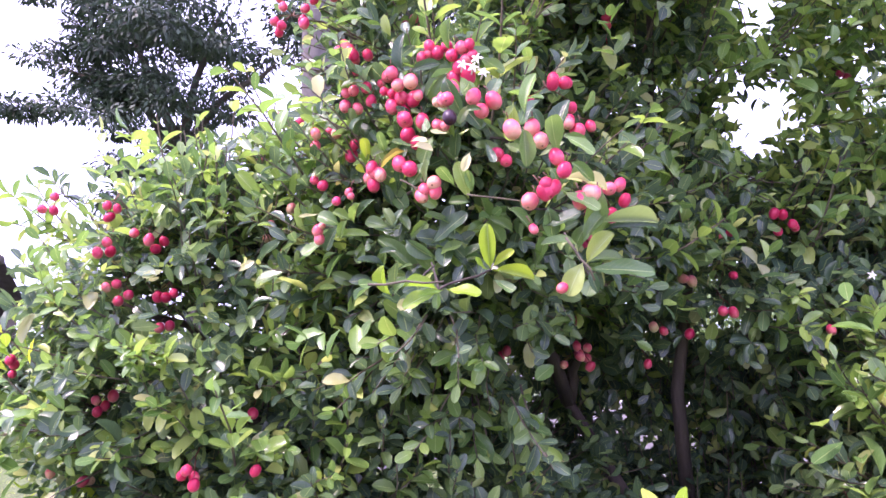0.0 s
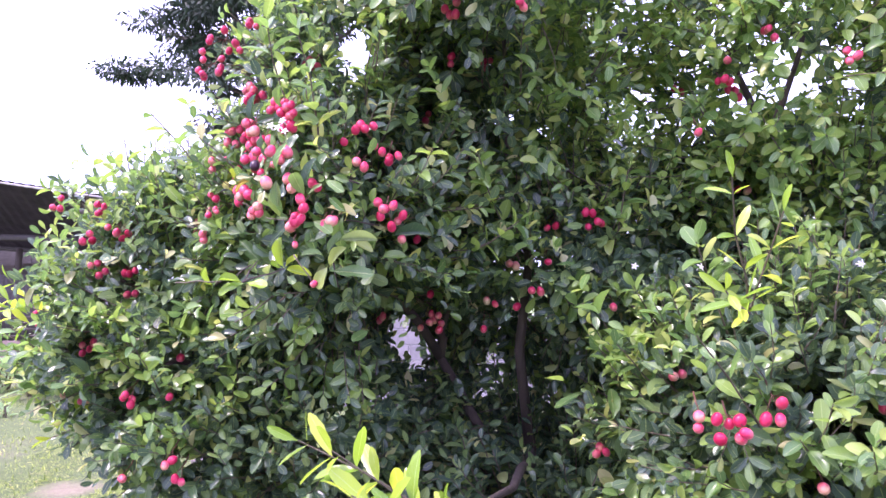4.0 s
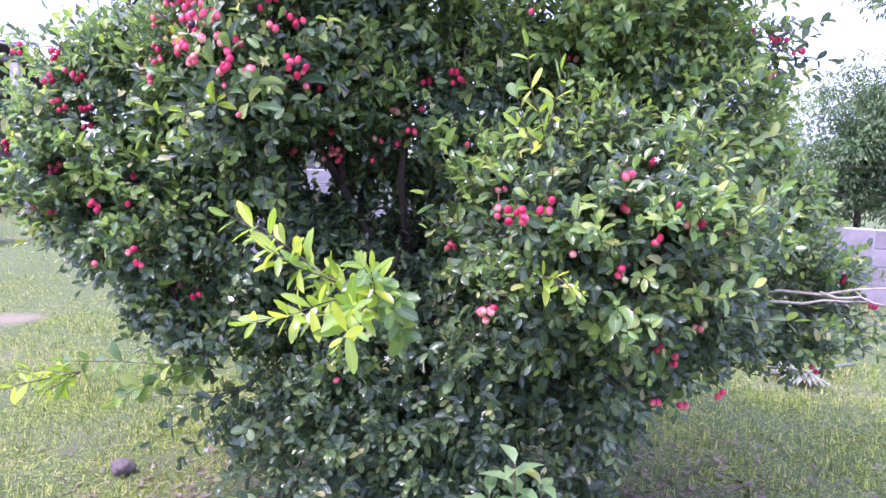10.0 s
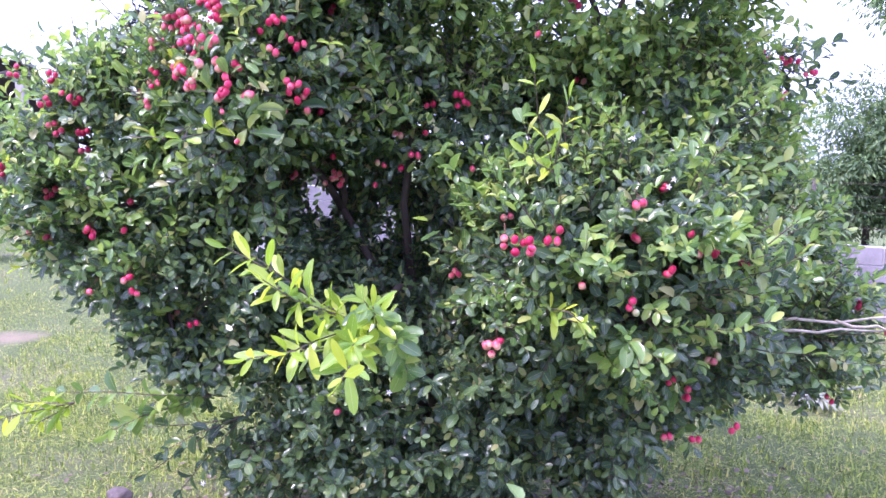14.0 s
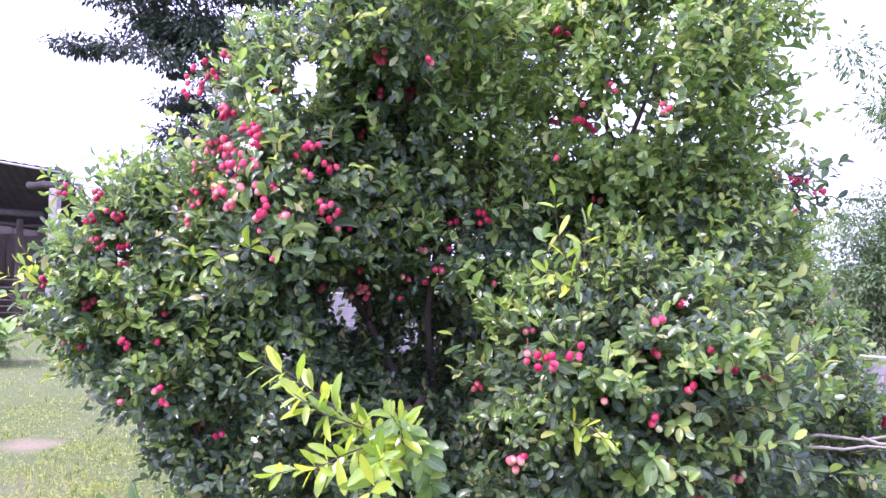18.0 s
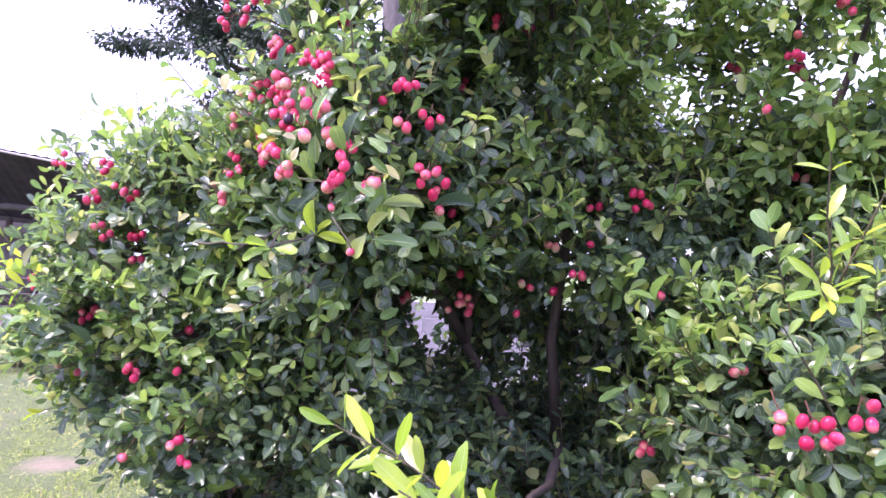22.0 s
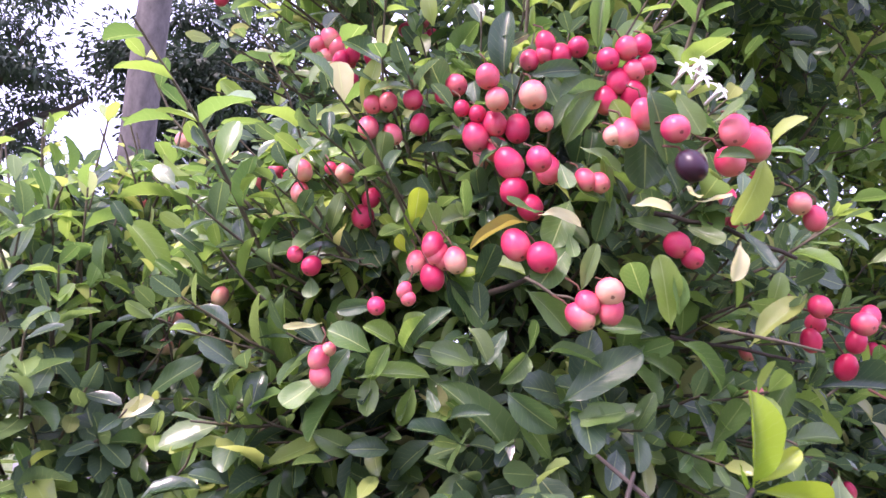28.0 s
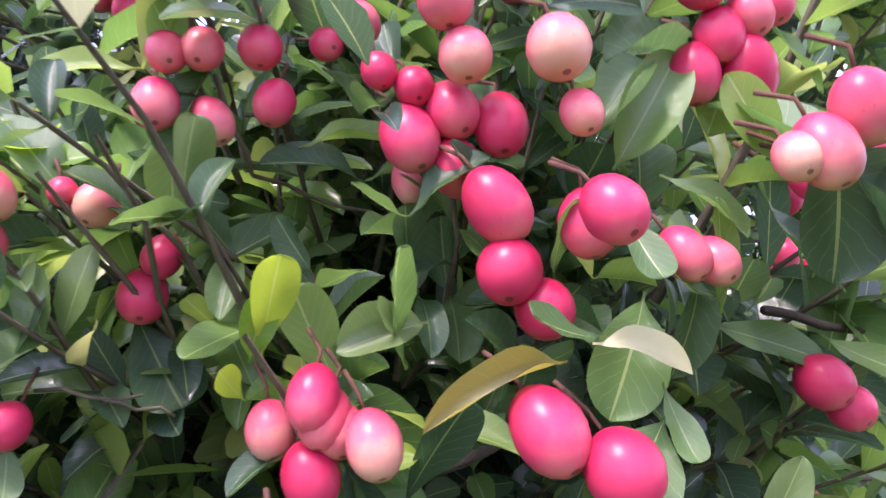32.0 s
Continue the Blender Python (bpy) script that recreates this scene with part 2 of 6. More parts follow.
def fruit_material(name, tip, body, cheek, gloss=0.34):
    """Waxy berry: paler towards the free end, flushed on top, small dark specks."""
    m, n, l, b = material(name, gloss)
    c = n.new("ShaderNodeTexCoord")
    s = n.new("ShaderNodeSeparateXYZ")
    l.new(c.outputs["Object"], s.inputs[0])
    f = maths(n, l, "ADD", maths(n, l, "MULTIPLY", s.outputs[2], 40.0), 0.5)
    f = maths(n, l, "ADD", f, maths(n, l, "MULTIPLY", maths(n, l, "SUBTRACT", noise_node(n, l, 70, 3), 0.5), 0.7))
    rnd = n.new("ShaderNodeObjectInfo").outputs["Random"]
    f = maths(n, l, "ADD", f, maths(n, l, "MULTIPLY", maths(n, l, "SUBTRACT", rnd, 0.5), 0.5))
    col = ramp(n, l, f, [(0.02, tip), (0.34, body), (0.85, cheek)])
    sp = n.new("ShaderNodeTexVoronoi")
    sp.inputs["Scale"].default_value = 260
    l.new(c.outputs["Object"], sp.inputs["Vector"])
    col = mixed(n, l, maths(n, l, "MULTIPLY", maths(n, l, "LESS_THAN", sp.outputs[0], 0.09), 0.35), col, (0.16, 0.02, 0.03))
    # dark scar at the free end
    round_ = maths(n, l, "ADD", maths(n, l, "POWER", s.outputs[0], 2.0), maths(n, l, "POWER", s.outputs[1], 2.0))
    scar = maths(n, l, "MULTIPLY", maths(n, l, "LESS_THAN", round_, 1.6e-6), maths(n, l, "LESS_THAN", s.outputs[2], 0.0))
    col = mixed(n, l, maths(n, l, "MULTIPLY", scar, 0.75), col, (0.09, 0.025, 0.02))
    l.new(col, b.inputs["Base Color"])
    b.inputs["Specular IOR Level"].default_value = 0.3
    b.inputs["Subsurface Weight"].default_value = 0.12
    b.inputs["Subsurface Radius"].default_value = (0.006, 0.002, 0.002)
    b.inputs["Subsurface Scale"].default_value = 0.5
    bumped(n, l, b, noise_node(n, l, 300, 2), 0.06, 0.001)
    return m


m_red = fruit_material("berry_red", (0.66, 0.16, 0.18), (0.6, 0.045, 0.115), (0.4, 0.012, 0.055))
m_pink = fruit_material("berry_pink", (0.66, 0.34, 0.24), (0.64, 0.14, 0.17), (0.52, 0.035, 0.09))
m_pale = fruit_material("berry_pale", (0.44, 0.36, 0.19), (0.54, 0.27, 0.19), (0.56, 0.14, 0.16))
m_green = fruit_material("berry_green", (0.3, 0.4, 0.16), (0.36, 0.46, 0.2), (0.5, 0.36, 0.24))
m_black = fruit_material("berry_black", (0.03, 0.008, 0.02), (0.022, 0.006, 0.018), (0.012, 0.004, 0.012))


# ---- mesh helpers ----
def part(name, bm, mat, parent=None, label="", smooth=True):
    me = bpy.data.meshes.new(name)
    bm.to_mesh(me)
    bm.free()
    me.materials.append(mat)
    if smooth:
        me.polygons.foreach_set("use_smooth", [True] * len(me.polygons))
    ob = new(name, me)
    ob.parent = parent
    if label:
        tagged(ob, label)
    return ob


def arrays(name, verts, faces, mat, parent=None, uvs=None, smooth=True):
    """A mesh from numpy arrays; faces all have the same number of corners."""
    me = bpy.data.meshes.new(name)
    k, nf = faces.shape[1], len(faces)
    me.vertices.add(len(verts))
    me.vertices.foreach_set("co", np.asarray(verts, np.float32).ravel())
    me.loops.add(nf * k)
    me.loops.foreach_set("vertex_index", np.asarray(faces, np.int32).ravel())
    me.polygons.add(nf)
    me.polygons.foreach_set("loop_start", np.arange(0, nf * k, k, dtype=np.int32))
    me.polygons.foreach_set("use_smooth", np.full(nf, smooth))
    if uvs is not None:
        me.uv_layers.new(name="UVMap").data.foreach_set("uv", np.asarray(uvs, np.float32)[np.asarray(faces).ravel()].ravel())
    me.update()
    me.validate()
    me.materials.append(mat)
    ob = new(name, me)
    ob.parent = parent
    return ob


def box(bm, size, m=Matrix(), bevel=0.0):
    r = bmesh.ops.create_cube(bm, size=1.0, matrix=m @ Matrix.Diagonal((*size, 1)))
    if bevel:
        es = list({e for v in r["verts"] for e in v.link_edges})
        bmesh.ops.bevel(bm, geom=es, offset=bevel, segments=2, affect="EDGES", profile=0.7)


def tube(bm, pts, radii, sides=8):
    """A bent, tapered rod through the points."""
    pts = [Vector(p) for p in pts]
    rings = []
    for i, p in enumerate(pts):
        d = (pts[min(i + 1, len(pts) - 1)] - pts[max(i - 1, 0)]).normalized()
        a = d.orthogonal().normalized() if not rings else (rings[-1][1] - rings[-1][1].dot(d) * d).normalized()
        c = d.cross(a)
        ring = [bm.verts.new(p + radii[i] * (a * math.cos(2 * math.pi * k / sides) + c * math.sin(2 * math.pi * k / sides))) for k in range(sides)]
        rings.append((ring, a))
    for (r0, _), (r1, _) in zip(rings, rings[1:]):
        for k in range(sides):
            bm.faces.new((r0[k], r0[(k + 1) % sides], r1[(k + 1) % sides], r1[k]))
    for ring in (rings[0][0][::-1], rings[-1][0]):
        bm.faces.new(ring)


def wander(a, b, steps, amount, rng, sag=0.0):
    """Points from a to b that stray a little, and arch up by sag."""
    a, b = np.array(a, float), np.array(b, float)
    out = []
    for i in range(steps + 1):
        s = i / steps
        p = a + (b - a) * s + rng.normal(0, amount, 3) * math.sin(math.pi * s)
        p[2] += sag * math.sin(math.pi * s)
        out.append(tuple(p))
    return out


# ---- leaves: one template, many placings ----
def leaf_template(stations, widths, fold=0.16, curl=0.12, columns=1):
    """Local leaf of length 1 along x: rows of 2*columns+1 points across. Returns points, quads and uvs."""
    v, u = [], []
    k = 2 * columns + 1
    for s, w in zip(stations, widths):
        for c in range(k):
            y = (c / columns - 1) * w
            z = fold * abs(y) * 1.6 - curl * s * s + (fold * 2.5 * y * y if columns > 1 else 0)
            if columns > 1:
                z += 0.028 * math.sin(s * 11 + c * 1.7 + fold * 9) * abs(c / columns - 1)
            v.append((s, y, z))
            u.append((s, 0.5 + 0.5 * (c / columns - 1)))
    q = [(r * k + c, r * k + c + 1, (r + 1) * k + c + 1, (r + 1) * k + c) for r in range(len(stations) - 1) for c in range(k - 1)]
    return np.array(v), np.array(q), np.array(u)


OBOVATE = leaf_template((0.0, 0.11, 0.34, 0.65, 0.89, 1.0), (0.014, 0.07, 0.21, 0.25, 0.18, 0.055), fold=0.26, curl=0.18)
BROAD = leaf_template((0.0, 0.1, 0.34, 0.64, 0.89, 1.0), (0.012, 0.07, 0.23, 0.265, 0.185, 0.06))


def plain_leaf(stations, widths, curl=0.2):
    """A leaf of two points across, for what is seen from far."""
    v = np.array([(s, d * w, -curl * s * s) for s, w in zip(stations, widths) for d in (-1, 1)])
    q = np.array([(2 * r, 2 * r + 1, 2 * r + 3, 2 * r + 2) for r in range(len(stations) - 1)])
    return v, q, np.array([(s, 0.5 + 0.4 * d) for s in stations for d in (-1, 1)])


STRAP = leaf_template((0.0, 0.1, 0.32, 0.64, 0.89, 1.0), (0.012, 0.035, 0.12, 0.15, 0.095, 0.02))
INNER = plain_leaf((0.0, 0.34, 0.72, 1.0), (0.015, 0.22, 0.24, 0.05), 0.15)
SMALL = plain_leaf((0.0, 0.5, 1.0), (0.03, 0.2, 0.02))
LANCE = leaf_template((0.0, 0.3, 0.65, 1.0), (0.02, 0.15, 0.16, 0.01), curl=0.2)


class Leaves:
    """Collects placings; made into one mesh at the end."""

    def __init__(self, template):
        self.t, self.at, self.x, self.up, self.size, self.wide = template, [], [], [], [], []

    def add(self, p, x, up, size, wide=1.0):
        self.at.append(p), self.x.append(x), self.up.append(up), self.size.append(size), self.wide.append(wide)

    def make(self, name, mat, parent, keep=None):
        v, q, u = self.t
        at, x, up = (np.array(a, float).reshape(-1, 3) for a in (self.at, self.x, self.up))
        size, wide = np.array(self.size)[:, None, None], np.array(self.wide)[:, None, None]
        x /= np.linalg.norm(x, axis=1, keepdims=True) + 1e-9
        y = np.cross(up, x)
        y /= np.linalg.norm(y, axis=1, keepdims=True) + 1e-9
        z = np.cross(x, y)
        bend = 0.2 + 1.9 * ((size * 9973.0) % 1.0)
        pts = at[:, None] + size * (v[None, :, :1] * x[:, None] + wide * v[None, :, 1:2] * y[:, None] + bend * v[None, :, 2:] * z[:, None])
        if keep is not None:
            k = keep(at + 0.6 * size[:, 0] * x)
            at, pts = at[k], pts[k]
        n = len(at)
        faces = (q[None] + (np.arange(n) * len(v))[:, None, None]).reshape(-1, 4)
        ob = arrays(name, pts.reshape(-1, 3), faces, mat, parent, np.tile(u, (n, 1)))
        return tagged(ob, kind="stuff")


# openings right through the shrub: place, direction, radius
GAPS = [((0.30, 0.50, 2.00), (0.40, 0.87, 0.27), 0.10), ((-0.43, 0.0, 1.30), (-0.1, 1, -0.06), 0.08), ((-0.60, 0.2, 2.16), (-0.17, 1, 0.31), 0.05), ((0.30, 0.50, 2.34), (0.36, 0.85, 0.38), 0.07)]


def through_gap(p):
    for a, way, r in GAPS:
        v, w = (np.asarray(p) - a) / (1, 1, 1.4), np.array(way) / (1, 1, 1.4)
        w = w / np.linalg.norm(w)
        if np.linalg.norm(v - (v @ w) * w) < r * 0.8:
            return True
    return False


HANGS = []  # where bunches of berries hang; no twig crosses before one


class Twigs:
    """Thin three-sided rods in one mesh."""

    def __init__(self):
        self.v, self.f = [], []

    def add(self, pts, r0, r1):
        if any(through_gap(p) for p in pts):
            return
        if any(p[0] < -0.58 and p[1] < -0.40 and 1.46 < p[2] < 2.0 or -1.0 < p[0] < -0.72 and p[1] < -0.27 and 1.42 < p[2] < 1.6 for p in pts):
            return
        if any((((np.asarray(p) - (-0.24, -0.24, 1.26)) / (0.24, 0.42, 0.14)) ** 2).sum() < 0.9 for p in pts):
            return
        if HANGS and any(((q[:, 1] < 0) & (q[:, 1] > -0.3) & (np.hypot(q[:, 0] - 0.36 * q[:, 1] * np.array(HANGS)[:, 0], q[:, 2]) < 0.045)).any() for q in (np.asarray(p) - np.array(HANGS) for p in pts)):
            return
        k0, n = len(self.v), len(pts)
        for i, p in enumerate(pts):
            p = np.asarray(p, float)
            d = np.asarray(pts[min(i + 1, n - 1)], float) - np.asarray(pts[max(i - 1, 0)], float)
            d /= np.linalg.norm(d) + 1e-9
            a = np.cross(d, (0.31, 0.87, 0.38))
            a /= np.linalg.norm(a) + 1e-9
            c = np.cross(d, a)
            r = r0 + (r1 - r0) * i / max(n - 1, 1)
            for g in range(3):
                self.v.append(p + r * (a * math.cos(2.094 * g) + c * math.sin(2.094 * g)))
        for i in range(n - 1):
            for g in range(3):
                a, b = k0 + 3 * i + g, k0 + 3 * i + (g + 1) % 3
                self.f.append((a, b, b + 3, a + 3))

    def make(self, name, mat, parent):
        return tagged(arrays(name, np.array(self.v), np.array(self.f), mat, parent), kind="stuff")


def unit(v):
    v = np.asarray(v, float)
    return v / (np.linalg.norm(v) + 1e-9)


def shoot(rng, base, way, length, pairs, size, leaves, twigs, r=0.0022, tip=True, rise=0.25):
    """A leafy shoot: opposite pairs of leaves up a stem that turns towards the light. Returns its tip."""
    base, way = np.asarray(base, float), unit(way)
    pts = [base]
    d = way.copy()
    for i in range(3):
        d = unit(d + np.array((0, 0, rise * 0.33)) + rng.normal(0, 0.12, 3))
        pts.append(pts[-1] + d * length / 3)
    if twigs is not None:
        twigs.add(pts, r, r * 0.5)
    seg = np.array(pts)
    roll = rng.uniform(0, math.pi)
    for k in range(pairs):
        s = (k + 0.6) / pairs * 3
        i = min(int(s), 2)
        p = seg[i] + (seg[i + 1] - seg[i]) * (s - i)
        ax = unit(seg[i + 1] - seg[i])
        o = unit(np.cross(ax, (0.2, 0.1, 1.0)))
        w = np.cross(ax, o)
        roll += 1.57 + rng.normal(0, 0.25)
        for sign in (1, -1):
            out = sign * (o * math.cos(roll) + w * math.sin(roll))
            x = unit(out * rng.uniform(0.7, 1.1) + ax * rng.uniform(0.5, 1.0) + np.array((0, 0, rng.uniform(-0.35, 0.25))))
            up = unit(np.array((0, -0.1, 1.0)) + ax * 0.6 - out * 0.4 + rng.normal(0, 0.42, 3))
            leaves.add(p, x, up, size * rng.uniform(0.65, 1.15) * (0.75 if k == pairs - 1 else 1), rng.uniform(0.85, 1.15))
    if tip:
        leaves.add(pts[-1], unit(d + rng.normal(0, 0.3, 3)), unit(rng.normal(0, 1, 3)), size * 0.7)
    return pts[-1]


# ---- ground and lawn ----
def ground_height(x, y):
    return 0.03 * noise.noise(Vector((x * 0.35, y * 0.35, 0))) + 0.008 * noise.noise(Vector((x * 2.1, y * 2.1, 5)))


bm = bmesh.new()
xs = [-600, -120, -40, -20] + [-14 + 0.35 * i for i in range(72)] + [20, 40, 120, 600]
ys = [-600, -100, -25, -10] + [-6 + 0.35 * i for i in range(66)] + [25, 50, 150, 900]
grid = [[bm.verts.new((x, y, ground_height(x, y) if abs(x) < 15 and -7 < y < 18 else -0.02)) for x in xs] for y in ys]
for j in range(len(ys) - 1):
    for i in range(len(xs) - 1):
        bm.faces.new((grid[j][i], grid[j][i + 1], grid[j + 1][i + 1], grid[j + 1][i]))
m_ground, n, l, b = material("lawn_soil", 0.95)
big = noise_node(n, l, 0.9, 5, 0.6)
small = noise_node(n, l, 80, 6, 0.85)
green = ramp(n, l, small, [(0.36, (0.02, 0.03, 0.012)), (0.5, (0.1, 0.145, 0.045)), (0.64, (0.24, 0.3, 0.095))])
earth = ramp(n, l, small, [(0.3, (0.13, 0.13, 0.075)), (0.7, (0.3, 0.28, 0.18))])
geo = n.new("ShaderNodeNewGeometry")
spot = n.new("ShaderNodeVectorMath")
spot.operation = "DISTANCE"
l.new(geo.outputs["Position"], spot.inputs[0])
spot.inputs[1].default_value = (-3.27, 2.93, 0)
bare = maths(n, l, "ADD", spot.outputs["Value"], maths(n, l, "MULTIPLY", noise_node(n, l, 5, 4), 0.5))
green = mixed(n, l, ramp(n, l, bare, [(0.3, (0.6, 0.6, 0.6)), (0.55, (0, 0, 0))]), green, (0.34, 0.25, 0.19))
l.new(mixed(n, l, ramp(n, l, big, [(0.52, (0, 0, 0)), (0.72, (0.8, 0.8, 0.8))]), green, earth), b.inputs["Base Color"])
bumped(n, l, b, small, 0.8, 0.03)
ground = tagged(part("ground", bm, m_ground), "patchy short lawn on pale earth", "lawn", kind="structure")

m_grass = leaf_material("grass_blade", [(0.0, (0.045, 0.085, 0.018)), (0.4, (0.15, 0.22, 0.038)), (0.75, (0.3, 0.38, 0.07)), (0.92, (0.44, 0.46, 0.13)), (1.0, (0.48, 0.38, 0.2))], rough=0.75, through=0.35, vein=0.0)
rng = np.random.default_rng(5)
blade = plain_leaf((0.0, 1.0), (0.085, 0.01), 0.35)
grass = Leaves(blade)
tufts = Leaves(plain_leaf((0.0, 0.5, 1.0), (0.05, 0.05, 0.006), 0.55))


def sow(count, x0, x1, y0, y1, low, high):
    """Blades in tufts, thin where the earth is bare."""
    n = 0
    while n < count:
        cx, cy = rng.uniform(x0, x1), rng.uniform(y0, y1)
        v = noise.noise(Vector((cx * 1.1, cy * 1.1, 3))) + 0.5 * noise.noise(Vector((cx * 4, cy * 4, 9)))
        if ((cx - 0.25) / 1.25) ** 2 + ((cy - 0.1) / 0.95) ** 2 < 1 and rng.random() < 0.6:
            n += 4
            continue
        if v < -0.18 and rng.random() < 0.8 or math.hypot(cx + 3.27, cy - 2.93) < 0.26:
            n += 1
            continue
        for _ in range(6):
            x, y = cx + rng.normal(0, 0.022), cy + rng.normal(0, 0.022)
            a = rng.uniform(0, 2 * math.pi)
            lean = rng.uniform(0.8, 4.5)
            grass.add((x, y, ground_height(x, y) - 0.003), (math.cos(a) * lean, math.sin(a) * lean, 1), (math.cos(a), math.sin(a), 0.9), rng.uniform(low, high) * (1 + 0.5 * max(0.0, v)), rng.uniform(0.8, 1.7))
            n += 1


sow(64000, -2.2, -0.3, -0.8, 1.6, 0.014, 0.038)
sow(36000, -3.6, -0.4, 1.4, 3.2, 0.016, 0.04)
sow(64000, 0.4, 2.5, -0.8, 1.6, 0.014, 0.042)
sow(30000, 0.6, 3.6, 1.4, 3.2, 0.016, 0.045)
sow(34000, -6.5, -2.2, 2.6, 6.2, 0.018, 0.04)
sow(14000, -9.0, -3.5, 6.0, 10.2, 0.03, 0.06)
sow(12000, 1.5, 5.5, 3.0, 5.6, 0.025, 0.07)
for spot_ in range(9000):
    # taller tufts with bent blades
    left = rng.random() < 0.5
    cx, cy = (rng.uniform(-2.6, -0.4), rng.uniform(-0.8, 2.2)) if left else (rng.uniform(0.45, 2.8), rng.uniform(-0.8, 2.4))
    if noise.noise(Vector((cx * 1.6, cy * 1.6, 7))) + rng.normal(0, 0.15) < -0.05:
        continue
    if ((cx - 0.25) / 1.25) ** 2 + ((cy - 0.1) / 0.95) ** 2 < 1 and rng.random() < 0.7:
        continue
    for _ in range(6):
        a, lean = rng.uniform(0, 2 * math.pi), rng.uniform(0.8, 4.5)
        x, y = cx + rng.normal(0, 0.016), cy + rng.normal(0, 0.016)
        tufts.add((x, y, ground_height(x, y) - 0.003), (math.cos(a) * lean, math.sin(a) * lean, 1), (math.cos(a), math.sin(a), 0.9), rng.uniform(0.02, 0.05), rng.uniform(0.6, 1.5))
for x0, x1, y0, y1, count in ((-2.7, -0.3, -0.9, 2.2, 110000), (0.35, 2.9, -0.9, 2.4, 110000), (-4.2, -0.9, 1.8, 4.6, 70000)):
    # the mat of fine blades, thin under the shrub and on bare spots
    q = rng.uniform((x0, y0), (x1, y1), (count, 2))
    thick = 0.55 + 0.45 * np.sin(q[:, 0] * 2.3 + 1.2 * np.sin(q[:, 1] * 2.9)) * np.sin(q[:, 1] * 1.9 + 1.4 * np.sin(q[:, 0] * 1.7))
    q = q[(rng.random(count) < 0.35 + 0.65 * thick) & (np.hypot(q[:, 0] + 3.27, q[:, 1] - 2.93) > 0.25)]
    q = q[(((q[:, 0] - 0.15) / 1.0) ** 2 + ((q[:, 1] - 0.1) / 0.85) ** 2 > 1) | (rng.random(len(q)) < 0.25)]
    turn_, lean_ = rng.uniform(0, 2 * math.pi, len(q)), rng.uniform(1.2, 6.0, len(q))
    long_, wide_ = rng.uniform(0.016, 0.05, len(q)), rng.uniform(0.45, 1.0, len(q))
    for (x, y), a, lean, h, w in zip(q.tolist(), turn_.tolist(), lean_.tolist(), long_.tolist(), wide_.tolist()):
        grass.add((x, y, ground_height(x, y)), (math.cos(a) * lean, math.sin(a) * lean, 1), (math.cos(a), math.sin(a), 0.9), h, w)
tufts.make("grass_tuft", m_grass, None)
tagged(bpy.data.objects["grass_tuft"], "longer bent grass blades growing in tufts on the lawn", "grass")
g = grass.make("grass", m_grass, None)
tagged(g, "short bright green grass blades growing in the lawn", "grass")

# ---- the fruit shrub ----
shrub = tagged(new("fruit_shrub"), "dense glossy evergreen shrub full of pink-red berries, growing on lawn", "shrub")

FRUIT = []
# berries: ovals with a small scar at the free end
def berry_mesh(name, mat, length=1.2, fine=14):
    bm = bmesh.new()
    bmesh.ops.create_uvsphere(bm, u_segments=fine, v_segments=fine - 4, radius=0.0095)
    for v in bm.verts:
        z = v.co.z / 0.0095
        v.co.z *= length * (1 - 0.03 * z)
        v.co.x *= 1 - 0.06 * z
        v.co.y *= 1 - 0.06 * z
        if z < -0.99:
            v.co.z += 0.0007
    me = bpy.data.meshes.new(name)
    bm.to_mesh(me)
    bm.free()
    me.polygons.foreach_set("use_smooth", [True] * len(me.polygons))
    me.materials.append(mat)
    return me


BERRY = {k: [berry_mesh("berry", m, s) for s in (1.08, 1.22, 1.32)] for k, m in (("r", m_red), ("p", m_pink), ("w", m_pale), ("g", m_green), ("b", m_black))}


def berry(p, kind, parent, scale=1.0, hang=None):
    ob = new("berry", BERRY[kind][int(rng.integers(0, 3))])
    axis = Vector(hang if hang is not None else unit(rng.normal(0, 0.45, 3) + np.array((0, 0, 1.0))))
    q = axis.to_track_quat("Z", "Y")
    ob.matrix_local = Matrix.LocRotScale(Vector(p), q, Vector((scale,) * 3))
    ob.parent = parent
    return ob


def cluster(x, y, z, kinds, spread=0.02, scale=1.0):
    """A stalk with berries round its end."""
    kinds = list(kinds)
    top = Vector((x, y + 0.02, z + 0.022))
    bm = bmesh.new()
    tube(bm, [top + Vector((0, 0.03, 0.02)), top + Vector((0, 0.012, 0.004)), top], [0.0018, 0.0015, 0.0012], 5)
    spots = []
    for i, k in enumerate(kinds):
        for _ in range(40):
            o = unit(rng.normal(0, 1, 3)) * spread * rng.uniform(0.55, 1.0) * (len(kinds) / 3) ** 0.42 * (0.4 if len(kinds) == 1 else 1)
            p = np.array((x, y, z)) + o * np.array((1.25, 0.8, 0.9))
            if all(np.linalg.norm(p - s) > 0.0165 * scale for s in spots):
                break
        spots.append(p)
        tube(bm, [top, Vector(p) + Vector((0, 0, 0.009))], [0.0009, 0.0008], 4)
    HANGS.append(np.array((x, y, z)))
    stalk = part("fruit_stalk", bm, m_stalk, shrub)
    for p, k in zip(spots, kinds):
        FRUIT.append((p, 0.031))
        berry(p, k, stalk, scale * rng.uniform(0.88, 1.08))


